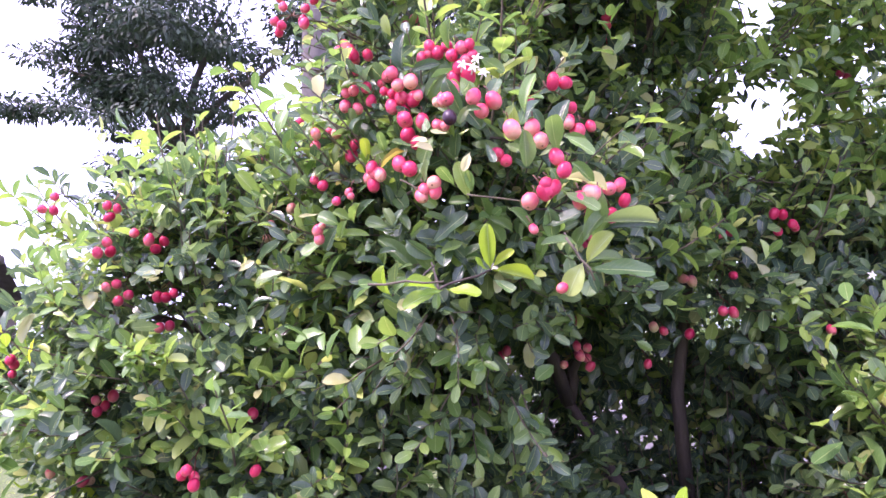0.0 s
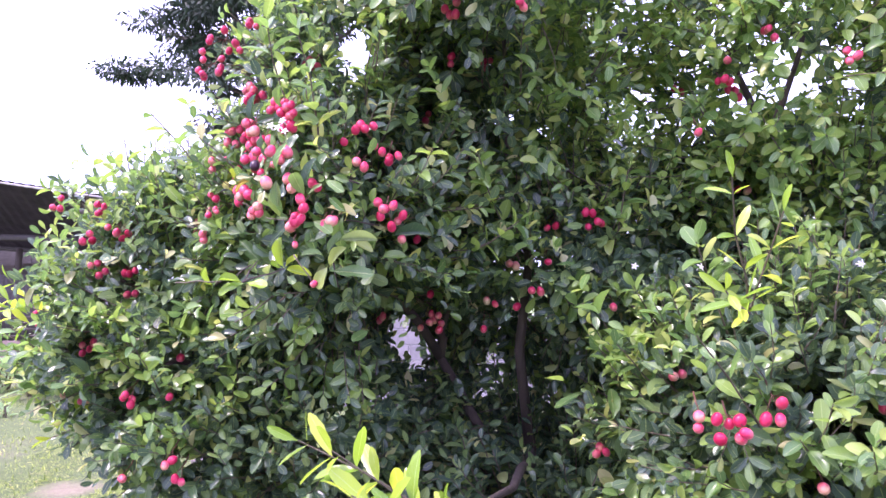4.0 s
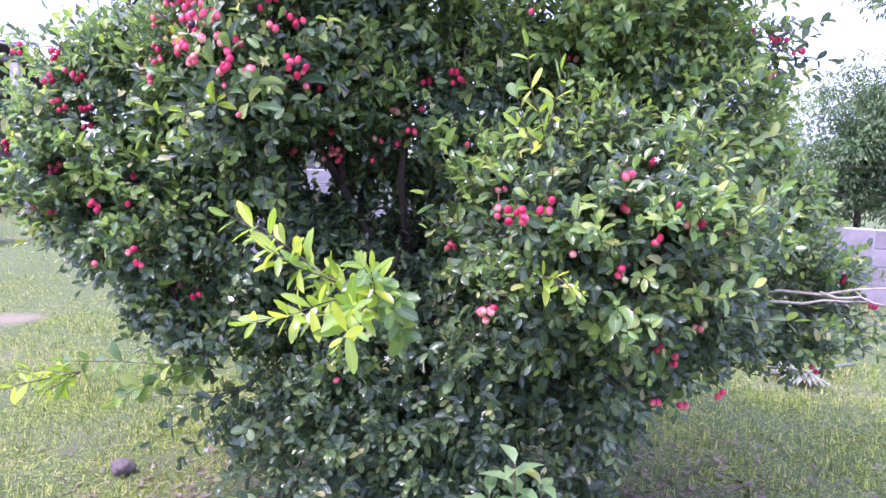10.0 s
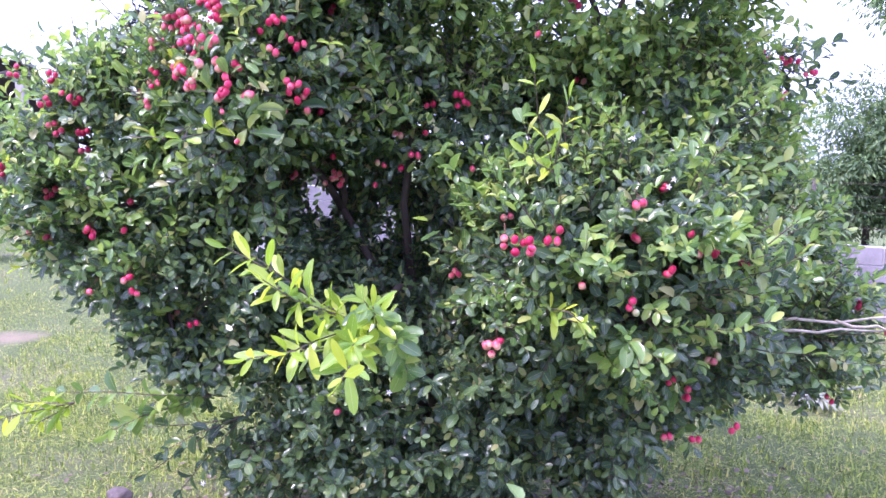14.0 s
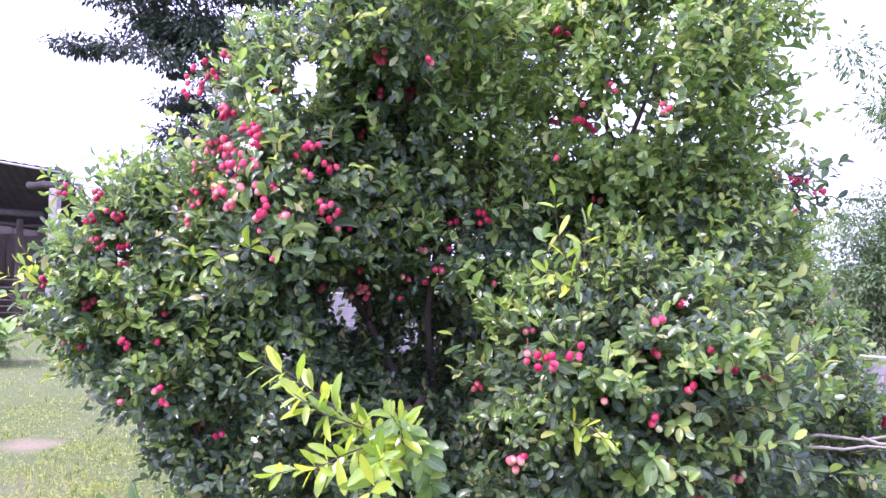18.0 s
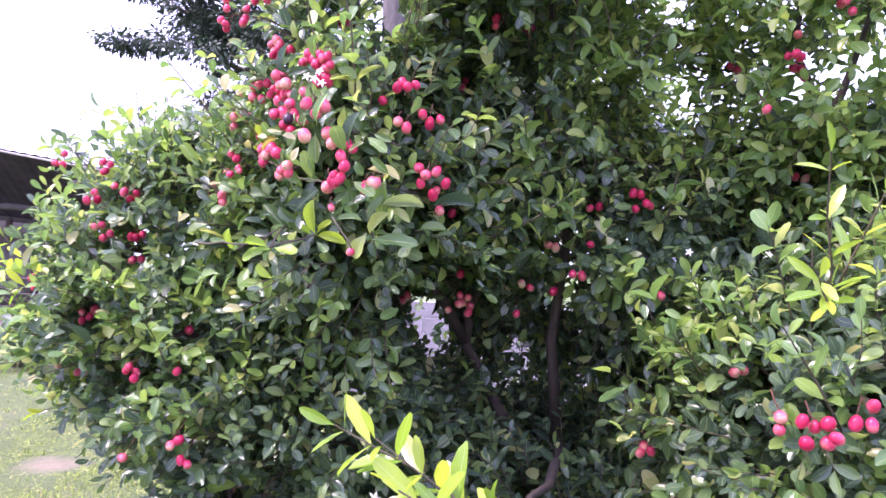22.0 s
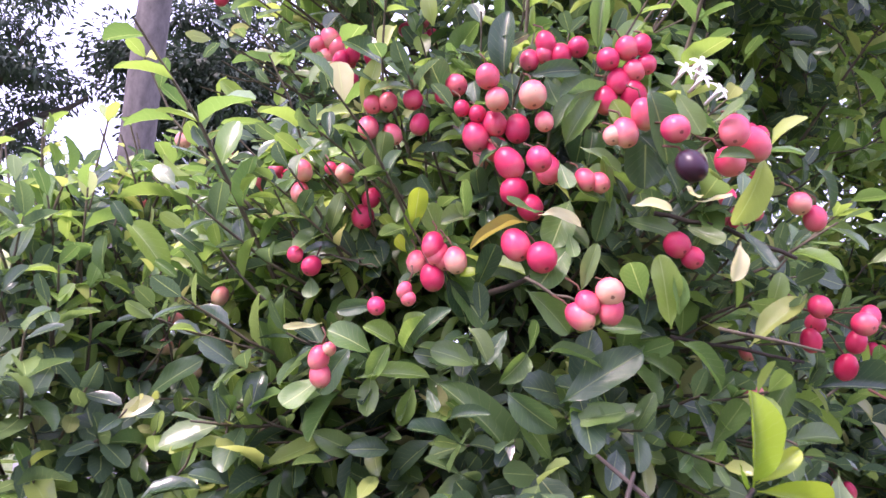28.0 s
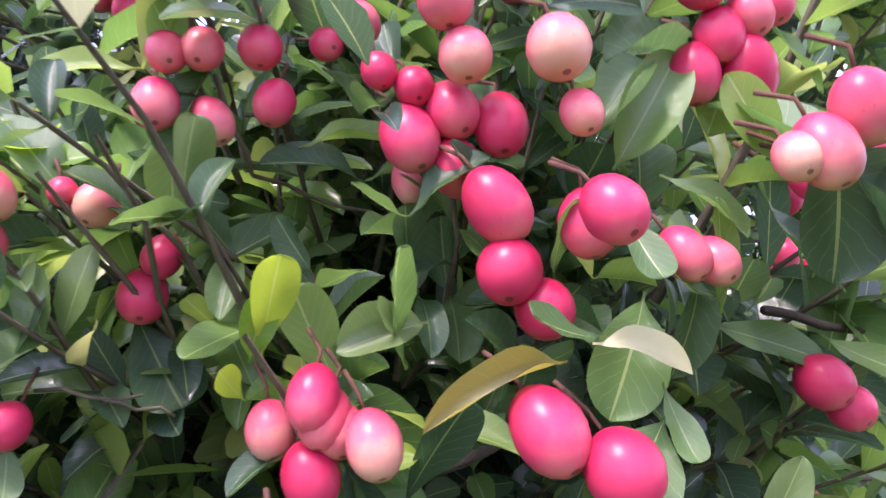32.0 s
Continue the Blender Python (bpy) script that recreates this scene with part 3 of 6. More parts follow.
def single(x, y, z, kind, scale=1.0):
    """One berry on its own short stalk."""
    axis = unit(rng.normal(0, 0.28, 3) + np.array((0, 0.45, 1.0)))
    p = np.array((x, y, z))
    a = p + axis * 0.0105 * scale
    bm = bmesh.new()
    tube(bm, [a, a + axis * 0.008 + rng.normal(0, 0.001, 3), a + axis * 0.012 + np.array((0, 0.012, 0.004))], [0.0007, 0.0008, 0.001], 5)
    stalk = part("fruit_stalk", bm, m_stalk, shrub)
    FRUIT.append((p, 0.013))
    berry(p, kind, stalk, scale, axis)


STATIONS = (0.0, 0.05, 0.09, 0.13, 0.19, 0.27, 0.36, 0.46, 0.56, 0.66, 0.75, 0.83, 0.89, 0.94, 0.975, 0.993, 1.0)


def outline(base, blunt):
    """Half widths along a leaf blade with a short petiole."""
    top = base / (base + blunt)
    return [max(0.014 if s < 0.2 else 0.004, 0.25 * (u**base * (1 - u) ** blunt) / (top**base * (1 - top) ** blunt)) for s in STATIONS for u in (max(0.0, (s - 0.07) / 0.93),)]


FINE = [leaf_template(STATIONS, outline(base, blunt), fo, cu, 2) for base, blunt, fo, cu in ((0.9, 0.42, 0.26, 0.3), (0.7, 0.5, 0.42, 0.45), (1.0, 0.38, 0.16, -0.25), (0.8, 0.45, 0.55, 0.2), (0.95, 0.4, 0.34, 0.62), (0.7, 0.45, 0.14, 0.1))]
KINDS = {"m": m_leaf_one, "f": m_fresh_one, "l": m_lime_one, "p": m_pale_one, "c": m_cream, "y": m_yellowed}
FINE_MESH = {}


def leaf_mesh(kind, k):
    if (kind, k) not in FINE_MESH:
        v, q, u = FINE[k]
        ob = arrays("leaf", v, q, KINDS[kind], None, u)
        FINE_MESH[kind, k] = ob.data
        bpy.data.objects.remove(ob)
    return FINE_MESH[kind, k]


def place_leaf(base, x, up, length, wide, kind, clear=0.27):
    if np.linalg.norm(np.asarray(base) + unit(x) * length * 0.5 - (-0.88, -0.58, 1.62)) < clear:
        return None
    x = Vector(x).normalized()
    y = Vector(up).cross(x).normalized()
    ob = new("leaf", leaf_mesh(kind, int(rng.integers(0, 6))))
    m = Matrix((x * length, y * length * wide, x.cross(y) * length)).transposed().to_4x4()
    m.translation = Vector(base)
    ob.matrix_local = m
    ob.parent = shrub
    return ob


def one_leaf(base, tip, width, kind):
    v = np.array(tip) - np.array(base)
    up = np.array((-0.3, -0.8, 0.5)) + rng.normal(0, 0.2, 3)
    place_leaf(base, v, up, float(np.linalg.norm(v)), width / 0.5, kind, 0.19)


def one_twig(a, e, r):
    bm = bmesh.new()
    tube(bm, wander(a, e, 4, 0.002, rng), [r, r * 0.95, r * 0.9, r * 0.85, r * 0.75], 6)
    part("twig", bm, m_bark if r > 0.0015 else m_twig, shrub)


def flower(x, y, z):
    """Small white star flower on a slender tube."""
    face = Vector((rng.uniform(-0.4, 0.4), -1, rng.uniform(-0.1, 0.5))).normalized()
    bm = bmesh.new()
    for k in range(5):
        turn = Matrix.Rotation(2 * math.pi * k / 5, 3, "Z")
        rows = [(0.001, 0.0008, 0.0), (0.0036, 0.0017, 0.001), (0.0066, 0.0014, 0.0005), (0.0092, 0.0003, -0.001)]
        vs = [[bm.verts.new(turn @ Vector((r, s * w, h))) for s in (-1, 1)] for r, w, h in rows]
        for p, q in zip(vs, vs[1:]):
            bm.faces.new((p[0], p[1], q[1], q[0]))
    tube(bm, [(0, 0, 0.001), (0, 0, -0.016)], [0.0016, 0.0012], 6)
    ob = part("flower", bm, m_petal, shrub, "white star-shaped flower")
    ob.matrix_local = Matrix.LocRotScale(Vector((x, y, z)), face.to_track_quat("Z", "Y"), None)


# front-left crown
cluster(-0.791, -0.157, 1.916, "rrrrr")
cluster(-0.47, -0.388, 1.771, "rrrrrr", 0.03)
cluster(-0.416, -0.331, 1.74, "rrrr")
cluster(-0.406, -0.434, 1.601, "rrrrrrr", 0.026)
cluster(-0.887, -0.146, 2.062, "rrrrrrrr", 0.034)
cluster(-0.917, -0.138, 2.003, "rrrrrr", 0.028)
cluster(-0.837, -0.045, 2.158, "rrr")
cluster(-0.672, -0.035, 2.042, "rrrrr")
cluster(-0.296, -0.119, 2.014, "rr")
cluster(-0.377, 0.022, 1.904, "rr")
cluster(-0.378, -0.178, 1.559, "r")
# centre
cluster(-0.35, -0.022, 1.348, "ppppppp", 0.024)
cluster(-0.5, 0.032, 1.358, "pp", 0.014)
cluster(-0.129, -0.04, 1.397, "r")
cluster(-0.089, -0.126, 1.438, "rp", 0.02)
cluster(-0.059, -0.079, 1.507, "r")
cluster(-0.149, -0.07, 1.498, "ww", 0.014)
cluster(-0.199, -0.05, 1.408, "pw", 0.02)
cluster(0.056, -0.08, 1.597, "rrr", 0.02)
cluster(0.051, -0.071, 1.627, "rr", 0.014)
cluster(-0.047, -0.034, 1.602, "rr", 0.014)
cluster(0.092, -0.143, 1.398, "p")
cluster(-0.359, -0.034, 1.428, "r")
cluster(-0.22, -0.03, 1.338, "p")
cluster(0.052, -0.264, 1.087, "ppp", 0.016)
cluster(-0.274, -0.224, 2.104, "rrrr", 0.022)
cluster(-0.114, -0.373, 2.056, "pr", 0.016)
cluster(0.312, 0.019, 2.264, "rrrrr", 0.026)
cluster(-0.218, 0.159, 2.088, "rrr", 0.02)
# upper right
cluster(0.449, -0.203, 2.031, "rrr", 0.02)
cluster(0.36, -0.163, 1.982, "p")
cluster(0.398, -0.067, 1.922, "rrr", 0.02)
cluster(0.588, -0.257, 1.952, "rrp", 0.02)
cluster(0.34, -0.2, 1.914, "rrr", 0.02)
cluster(0.448, 0.014, 1.694, "pw", 0.016)
cluster(0.298, 0.074, 1.97, "rr", 0.016)
cluster(0.272, -0.254, 1.796, "p")
cluster(1.114, 0.449, 1.885, "rrp", 0.02)
cluster(1.225, 0.445, 1.855, "rrr", 0.022)
cluster(1.167, 0.448, 1.787, "rr", 0.018)
cluster(1.275, 0.347, 1.823, "rrrr", 0.024)
cluster(1.344, 0.327, 1.771, "rrp", 0.02)
cluster(1.257, 0.35, 1.696, "rr", 0.018)
# right front
cluster(0.207, -0.706, 1.221, "rrrrrr", 0.026, 1.05)
cluster(0.167, -0.677, 1.231, "pp", 0.016)
cluster(0.156, -0.668, 0.969, "ppppr", 0.024, 1.05)
cluster(0.189, -0.389, 1.269, "pp", 0.016)
cluster(0.287, -0.676, 1.251, "rrp", 0.022)
cluster(0.513, -0.567, 1.239, "rr", 0.016)
cluster(0.707, -0.519, 1.199, "rrrp", 0.024)
cluster(0.575, -0.681, 1.165, "rr", 0.018)
cluster(0.484, -0.696, 1.085, "rrg", 0.02)
cluster(0.657, -0.539, 1.249, "r")
cluster(0.625, -0.375, 1.358, "pr", 0.016)
cluster(0.494, -0.635, 1.331, "pp", 0.014)
cluster(0.358, -0.673, 1.13, "p")
cluster(0.768, -0.478, 0.906, "wwg", 0.022)
cluster(0.698, -0.469, 0.795, "ppr", 0.024)
cluster(0.66, -0.462, 0.833, "pr", 0.016)
cluster(0.765, -0.37, 0.625, "rr", 0.018)
cluster(0.666, -0.408, 0.645, "rp", 0.018)
cluster(0.866, -0.388, 0.675, "pp", 0.018)
cluster(0.903, -0.291, 1.147, "rr", 0.016)
cluster(1.49, 0.868, 1.221, "rrr", 0.022)
cluster(1.556, 0.818, 1.238, "rr", 0.018)
cluster(1.519, 0.188, 0.939, "rr", 0.02)
cluster(1.38, 0.057, 0.623, "rr", 0.018)
cluster(1.641, 0.198, 0.831, "rr", 0.02)
# left
cluster(-1.251, -0.107, 1.289, "rrpp", 0.022)
cluster(-1.498, 0.039, 1.349, "rrr", 0.02)
cluster(-1.045, -0.269, 1.19, "rrrr", 0.022)
cluster(-0.942, -0.282, 1.19, "r")
cluster(-0.971, -0.161, 1.27, "r")
cluster(-1.16, -0.073, 1.489, "rrr", 0.02)
cluster(-1.165, -0.053, 1.43, "rr", 0.016)
cluster(-1.249, -0.066, 1.489, "rrrp", 0.024)
cluster(-1.199, -0.081, 1.594, "rrrr", 0.028)
cluster(-1.275, -0.086, 1.575, "rrr", 0.02)
cluster(-1.42, 0.013, 1.679, "rrp", 0.022)
cluster(-1.311, 0.022, 1.668, "rrr", 0.02)
cluster(-0.892, -0.331, 1.018, "rr", 0.016)
cluster(-1.031, -0.315, 1.006, "r")
cluster(-0.756, -0.241, 0.905, "rr", 0.014)
cluster(-0.904, -0.356, 1.059, "rp", 0.016)
cluster(-0.871, -0.091, 0.893, "ww", 0.02)
cluster(-1.325, 0.0, 1.134, "pp", 0.018)
cluster(-1.412, 0.028, 1.143, "p")
cluster(-0.301, -0.297, 0.654, "p")

flower(-0.603, -0.529, 1.765)
flower(-0.589, -0.529, 1.758)
flower(-0.617, -0.529, 1.769)
flower(-0.597, -0.52, 1.781)
flower(-0.116, -0.593, 0.818)
flower(0.597, -0.528, 1.37)
flower(1.247, -0.025, 1.08)
flower(-0.722, -0.265, 0.397)
flower(0.607, -0.537, 1.39)
flower(-1.444, 0.018, 1.718)
flower(-0.415, -0.784, 1.113)
flower(0.511, -0.48, 1.494)
flower(0.243, -0.38, 1.49)
flower(0.135, -0.22, 1.495)
flower(1.03, -0.4, 1.175)
flower(0.274, -0.58, 1.0)

# berries and leaves at the front of the crown, close to the path
single(-0.797, -0.304, 1.782, 'r', 1.04)
single(-0.795, -0.309, 1.803, 'r', 0.91)
single(-0.782, -0.315, 1.805, 'r', 0.95)
single(-0.753, -0.322, 1.785, 'r', 0.95)
single(-0.761, -0.325, 1.807, 'r', 0.99)
single(-0.725, -0.341, 1.820, 'r', 1.08)
single(-0.736, -0.335, 1.810, 'r', 0.77)
single(-0.776, -0.311, 1.776, 'p', 0.95)
single(-0.717, -0.400, 1.804, 'p', 1.10)
single(-0.708, -0.399, 1.785, 'p', 1.06)
single(-0.688, -0.427, 1.781, 'p', 1.21)
single(-0.658, -0.389, 1.851, 'r', 0.97)
single(-0.658, -0.387, 1.841, 'r', 0.88)
single(-0.670, -0.381, 1.836, 'r', 0.93)
single(-0.645, -0.392, 1.840, 'r', 1.06)
single(-0.631, -0.399, 1.847, 'r', 1.01)
single(-0.612, -0.447, 1.826, 'r', 1.05)
single(-0.601, -0.452, 1.829, 'r', 0.89)
single(-0.626, -0.440, 1.817, 'r', 1.01)
single(-0.616, -0.439, 1.799, 'r', 1.05)
single(-0.605, -0.445, 1.808, 'r', 1.01)
single(-0.596, -0.450, 1.813, 'r', 0.89)
single(-0.603, -0.441, 1.786, 'r', 1.22)
single(-0.624, -0.432, 1.784, 'r', 1.09)
single(-0.630, -0.496, 1.746, 'p', 1.08)
single(-0.643, -0.490, 1.732, 'p', 1.01)
single(-0.651, -0.486, 1.730, 'p', 0.76)
single(-0.604, -0.472, 1.735, 'r', 0.82)
single(-0.615, -0.468, 1.734, 'r', 0.74)
single(-0.703, -0.381, 1.771, 'r', 1.13)
single(-0.684, -0.387, 1.767, 'r', 1.17)
single(-0.717, -0.377, 1.779, 'r', 0.84)
single(-0.717, -0.373, 1.760, 'r', 1.22)
single(-0.699, -0.377, 1.750, 'r', 1.13)
single(-0.730, -0.373, 1.784, 'r', 0.75)
single(-0.699, -0.345, 1.754, 'p', 1.02)
single(-0.698, -0.402, 1.729, 'r', 1.23)
single(-0.693, -0.402, 1.706, 'r', 1.25)
single(-0.680, -0.404, 1.693, 'r', 1.14)
single(-0.671, -0.419, 1.722, 'r', 1.13)
single(-0.677, -0.425, 1.760, 'p', 0.82)
single(-0.650, -0.442, 1.709, 'p', 0.87)
single(-0.639, -0.445, 1.707, 'p', 0.83)
single(-0.706, -0.435, 1.653, 'r', 1.17)
single(-0.691, -0.449, 1.642, 'r', 1.22)
single(-0.671, -0.480, 1.605, 'p', 0.90)
single(-0.657, -0.487, 1.613, 'p', 1.10)
single(-0.655, -0.485, 1.601, 'p', 0.94)
single(-0.675, -0.476, 1.596, 'p', 0.97)
single(-0.756, -0.340, 1.652, 'p', 0.99)
single(-0.736, -0.383, 1.648, 'p', 1.00)
single(-0.748, -0.359, 1.637, 'r', 1.08)
single(-0.784, -0.271, 1.725, 'r', 0.94)
single(-0.790, -0.264, 1.708, 'r', 1.18)
single(-0.837, -0.275, 1.654, 'r', 0.97)
single(-0.852, -0.271, 1.664, 'r', 0.79)
single(-0.802, -0.394, 1.605, 'r', 0.74)
single(-0.783, -0.404, 1.617, 'p', 0.60)
single(-0.780, -0.404, 1.611, 'p', 0.63)
single(-0.836, -0.348, 1.567, 'p', 0.92)
single(-0.829, -0.352, 1.574, 'p', 0.60)
single(-0.834, -0.346, 1.554, 'p', 0.92)
single(-0.872, -0.003, 1.807, 'r', 1.13)
single(-0.856, -0.013, 1.821, 'r', 1.13)
single(-0.841, -0.017, 1.815, 'r', 1.00)
single(-0.860, -0.003, 1.788, 'r', 0.93)
single(-0.919, 0.005, 1.847, 'r', 1.00)
single(-0.850, -0.271, 1.744, 'p', 0.91)
single(-0.813, -0.285, 1.742, 'p', 0.96)
single(-0.851, -0.266, 1.724, 'p', 0.91)
single(-0.826, -0.281, 1.746, 'r', 0.64)
single(-0.962, -0.106, 1.586, 'w', 0.88)
single(-0.930, -0.112, 1.561, 'w', 0.73)
single(-0.954, -0.115, 1.613, 'w', 0.88)
single(-0.912, -0.138, 1.639, 'w', 0.94)
single(-0.950, -0.109, 1.579, 'g', 0.62)
single(-0.817, -0.119, 1.936, 'p', 1.25)
single(-0.804, -0.128, 1.948, 'p', 1.23)
single(-0.813, -0.126, 1.958, 'p', 1.23)
single(-0.796, -0.126, 1.930, 'r', 1.23)
single(-0.805, -0.121, 1.922, 'r', 1.11)
single(-0.826, -0.120, 1.951, 'r', 1.11)
single(-0.977, 0.083, 1.880, 'p', 1.14)
single(-1.024, 0.122, 1.793, 'r', 1.07)
single(-0.918, 0.093, 1.742, 'r', 1.00)
single(-0.561, -0.432, 1.667, 'r', 1.17)
single(-0.548, -0.434, 1.657, 'r', 1.01)
single(-0.460, -0.281, 1.554, 'p', 0.90)
single(-0.397, -0.315, 1.595, 'p', 0.95)
single(-0.389, -0.309, 1.555, 'p', 1.05)
single(-0.638, -0.557, 1.686, 'b', 1.02)
single(-0.573, -0.675, 1.636, 'p', 1.10)
single(-0.544, -0.644, 1.647, 'p', 1.01)
single(-0.535, -0.648, 1.630, 'p', 1.00)
single(-0.518, -0.653, 1.609, 'r', 0.94)
single(-0.510, -0.658, 1.592, 'r', 0.94)
single(-0.528, -0.643, 1.570, 'r', 0.97)
single(-0.483, -0.618, 1.563, 'p', 1.05)
single(-0.640, -0.545, 1.715, 'r', 1.00)
single(-0.606, -0.561, 1.713, 'r', 1.05)
single(-0.578, -0.545, 1.713, 'p', 1.16)
single(-0.594, -0.540, 1.700, 'r', 1.07)
single(-0.697, -0.457, 1.715, 'r', 1.02)
single(-0.750, -0.365, 1.663, 'r', 1.00)
single(-0.545, -0.620, 1.562, 'p', 1.15)
single(-0.520, -0.644, 1.574, 'r', 0.92)
single(-0.529, -0.644, 1.578, 'r', 0.92)
single(-0.532, -0.643, 1.568, 'r', 0.92)
single(-0.467, -0.620, 1.571, 'p', 1.00)
single(-0.472, -0.620, 1.572, 'p', 1.00)
single(-0.740, -0.364, 1.652, 'p', 1.00)
single(-0.745, -0.364, 1.656, 'p', 1.00)
single(-0.459, -0.461, 1.706, 'p', 1.00)
single(-0.443, -0.460, 1.695, 'p', 1.00)
single(-0.540, -0.610, 1.529, 'r', 0.60)
single(-0.505, -0.602, 1.457, 'r', 0.73)
one_leaf((-0.801, -0.293, 1.800), (-0.796, -0.318, 1.845), 0.35, 'f')
one_leaf((-0.801, -0.293, 1.800), (-0.843, -0.290, 1.798), 0.36, 'f')
one_leaf((-0.826, -0.252, 1.772), (-0.855, -0.254, 1.770), 0.70, 'l')
one_leaf((-0.834, -0.247, 1.763), (-0.820, -0.268, 1.771), 0.60, 'l')
one_leaf((-0.738, -0.312, 1.770), (-0.705, -0.342, 1.789), 0.30, 'f')
one_leaf((-0.775, -0.305, 1.804), (-0.793, -0.301, 1.761), 0.40, 'm')
one_leaf((-0.766, -0.299, 1.762), (-0.786, -0.298, 1.737), 0.50, 'm')
one_leaf((-0.710, -0.328, 1.793), (-0.729, -0.339, 1.817), 0.35, 'm')
one_leaf((-0.774, -0.258, 1.708), (-0.741, -0.293, 1.748), 0.30, 'f')
one_leaf((-0.758, -0.332, 1.677), (-0.761, -0.353, 1.717), 0.38, 'l')
one_leaf((-0.762, -0.330, 1.676), (-0.763, -0.348, 1.697), 0.50, 'l')
one_leaf((-0.762, -0.327, 1.662), (-0.778, -0.337, 1.674), 0.50, 'l')
one_leaf((-0.796, -0.251, 1.715), (-0.822, -0.244, 1.671), 0.50, 'f')
one_leaf((-0.826, -0.229, 1.674), (-0.868, -0.229, 1.685), 0.45, 'f')
one_leaf((-0.791, -0.250, 1.703), (-0.771, -0.260, 1.657), 0.62, 'm')
one_leaf((-0.815, -0.237, 1.689), (-0.839, -0.243, 1.697), 0.60, 'm')
one_leaf((-0.756, -0.262, 1.696), (-0.776, -0.269, 1.704), 0.60, 'm')
one_leaf((-0.699, -0.394, 1.806), (-0.712, -0.415, 1.859), 0.40, 'm')
one_leaf((-0.689, -0.418, 1.799), (-0.659, -0.444, 1.808), 0.42, 'm')
one_leaf((-0.723, -0.380, 1.672), (-0.744, -0.395, 1.710), 0.32, 'f')
one_leaf((-0.724, -0.383, 1.684), (-0.743, -0.390, 1.689), 0.60, 'p')
one_leaf((-0.717, -0.386, 1.688), (-0.749, -0.386, 1.680), 0.55, 'p')
one_leaf((-0.687, -0.435, 1.678), (-0.667, -0.456, 1.680), 0.48, 'c')
one_leaf((-0.694, -0.431, 1.673), (-0.738, -0.425, 1.664), 0.22, 'y')
one_leaf((-0.684, -0.437, 1.680), (-0.716, -0.437, 1.679), 0.50, 'f')
one_leaf((-0.623, -0.436, 1.696), (-0.660, -0.436, 1.698), 0.35, 'f')
one_leaf((-0.624, -0.434, 1.691), (-0.637, -0.451, 1.727), 0.24, 'f')
one_leaf((-0.590, -0.450, 1.704), (-0.591, -0.470, 1.732), 0.62, 'p')
one_leaf((-0.651, -0.435, 1.738), (-0.624, -0.455, 1.722), 0.34, 'p')
one_leaf((-0.673, -0.401, 1.704), (-0.681, -0.417, 1.732), 0.35, 'm')
one_leaf((-0.655, -0.409, 1.712), (-0.647, -0.429, 1.726), 0.60, 'm')
one_leaf((-0.655, -0.417, 1.744), (-0.643, -0.445, 1.786), 0.45, 'm')
one_leaf((-0.644, -0.431, 1.785), (-0.671, -0.429, 1.766), 0.55, 'm')
one_leaf((-0.670, -0.470, 1.615), (-0.669, -0.490, 1.645), 0.32, 'p')
one_leaf((-0.627, -0.484, 1.607), (-0.647, -0.497, 1.637), 0.50, 'f')
one_leaf((-0.609, -0.487, 1.590), (-0.625, -0.505, 1.638), 0.42, 'f')
one_leaf((-0.604, -0.490, 1.597), (-0.611, -0.507, 1.623), 0.40, 'f')
one_leaf((-0.490, -0.427, 1.587), (-0.469, -0.458, 1.629), 0.40, 'f')
one_leaf((-0.544, -0.407, 1.591), (-0.507, -0.427, 1.562), 0.34, 'f')
one_leaf((-0.599, -0.409, 1.690), (-0.559, -0.435, 1.677), 0.33, 'm')
one_leaf((-0.551, -0.427, 1.686), (-0.526, -0.445, 1.666), 0.40, 'm')
one_leaf((-0.659, -0.414, 1.536), (-0.613, -0.454, 1.577), 0.38, 'm')
one_leaf((-0.653, -0.412, 1.521), (-0.620, -0.441, 1.534), 0.45, 'm')
one_leaf((-0.674, -0.417, 1.575), (-0.641, -0.443, 1.577), 0.25, 'm')
one_leaf((-0.699, -0.400, 1.545), (-0.668, -0.418, 1.515), 0.50, 'm')
one_leaf((-0.692, -0.421, 1.622), (-0.662, -0.440, 1.596), 0.50, 'm')
one_leaf((-0.665, -0.442, 1.666), (-0.664, -0.450, 1.641), 0.40, 'm')
one_leaf((-0.701, -0.410, 1.592), (-0.721, -0.410, 1.565), 0.40, 'm')
one_leaf((-0.604, -0.448, 1.592), (-0.634, -0.450, 1.597), 0.50, 'm')
one_leaf((-0.723, -0.401, 1.563), (-0.757, -0.404, 1.576), 0.55, 'p')
one_leaf((-0.732, -0.405, 1.592), (-0.716, -0.419, 1.571), 0.50, 'p')
one_leaf((-0.798, -0.374, 1.570), (-0.831, -0.379, 1.590), 0.62, 'f')
one_leaf((-0.782, -0.382, 1.577), (-0.807, -0.389, 1.591), 0.55, 'f')
one_leaf((-0.810, -0.365, 1.551), (-0.774, -0.396, 1.566), 0.30, 'f')
one_leaf((-0.787, -0.381, 1.579), (-0.803, -0.381, 1.553), 0.50, 'f')
one_leaf((-0.777, -0.383, 1.573), (-0.773, -0.404, 1.601), 0.45, 'f')
one_leaf((-0.771, -0.386, 1.576), (-0.760, -0.410, 1.605), 0.45, 'm')
one_leaf((-0.796, -0.384, 1.608), (-0.827, -0.384, 1.603), 0.42, 'm')
one_leaf((-0.758, -0.384, 1.547), (-0.751, -0.395, 1.526), 0.40, 'm')
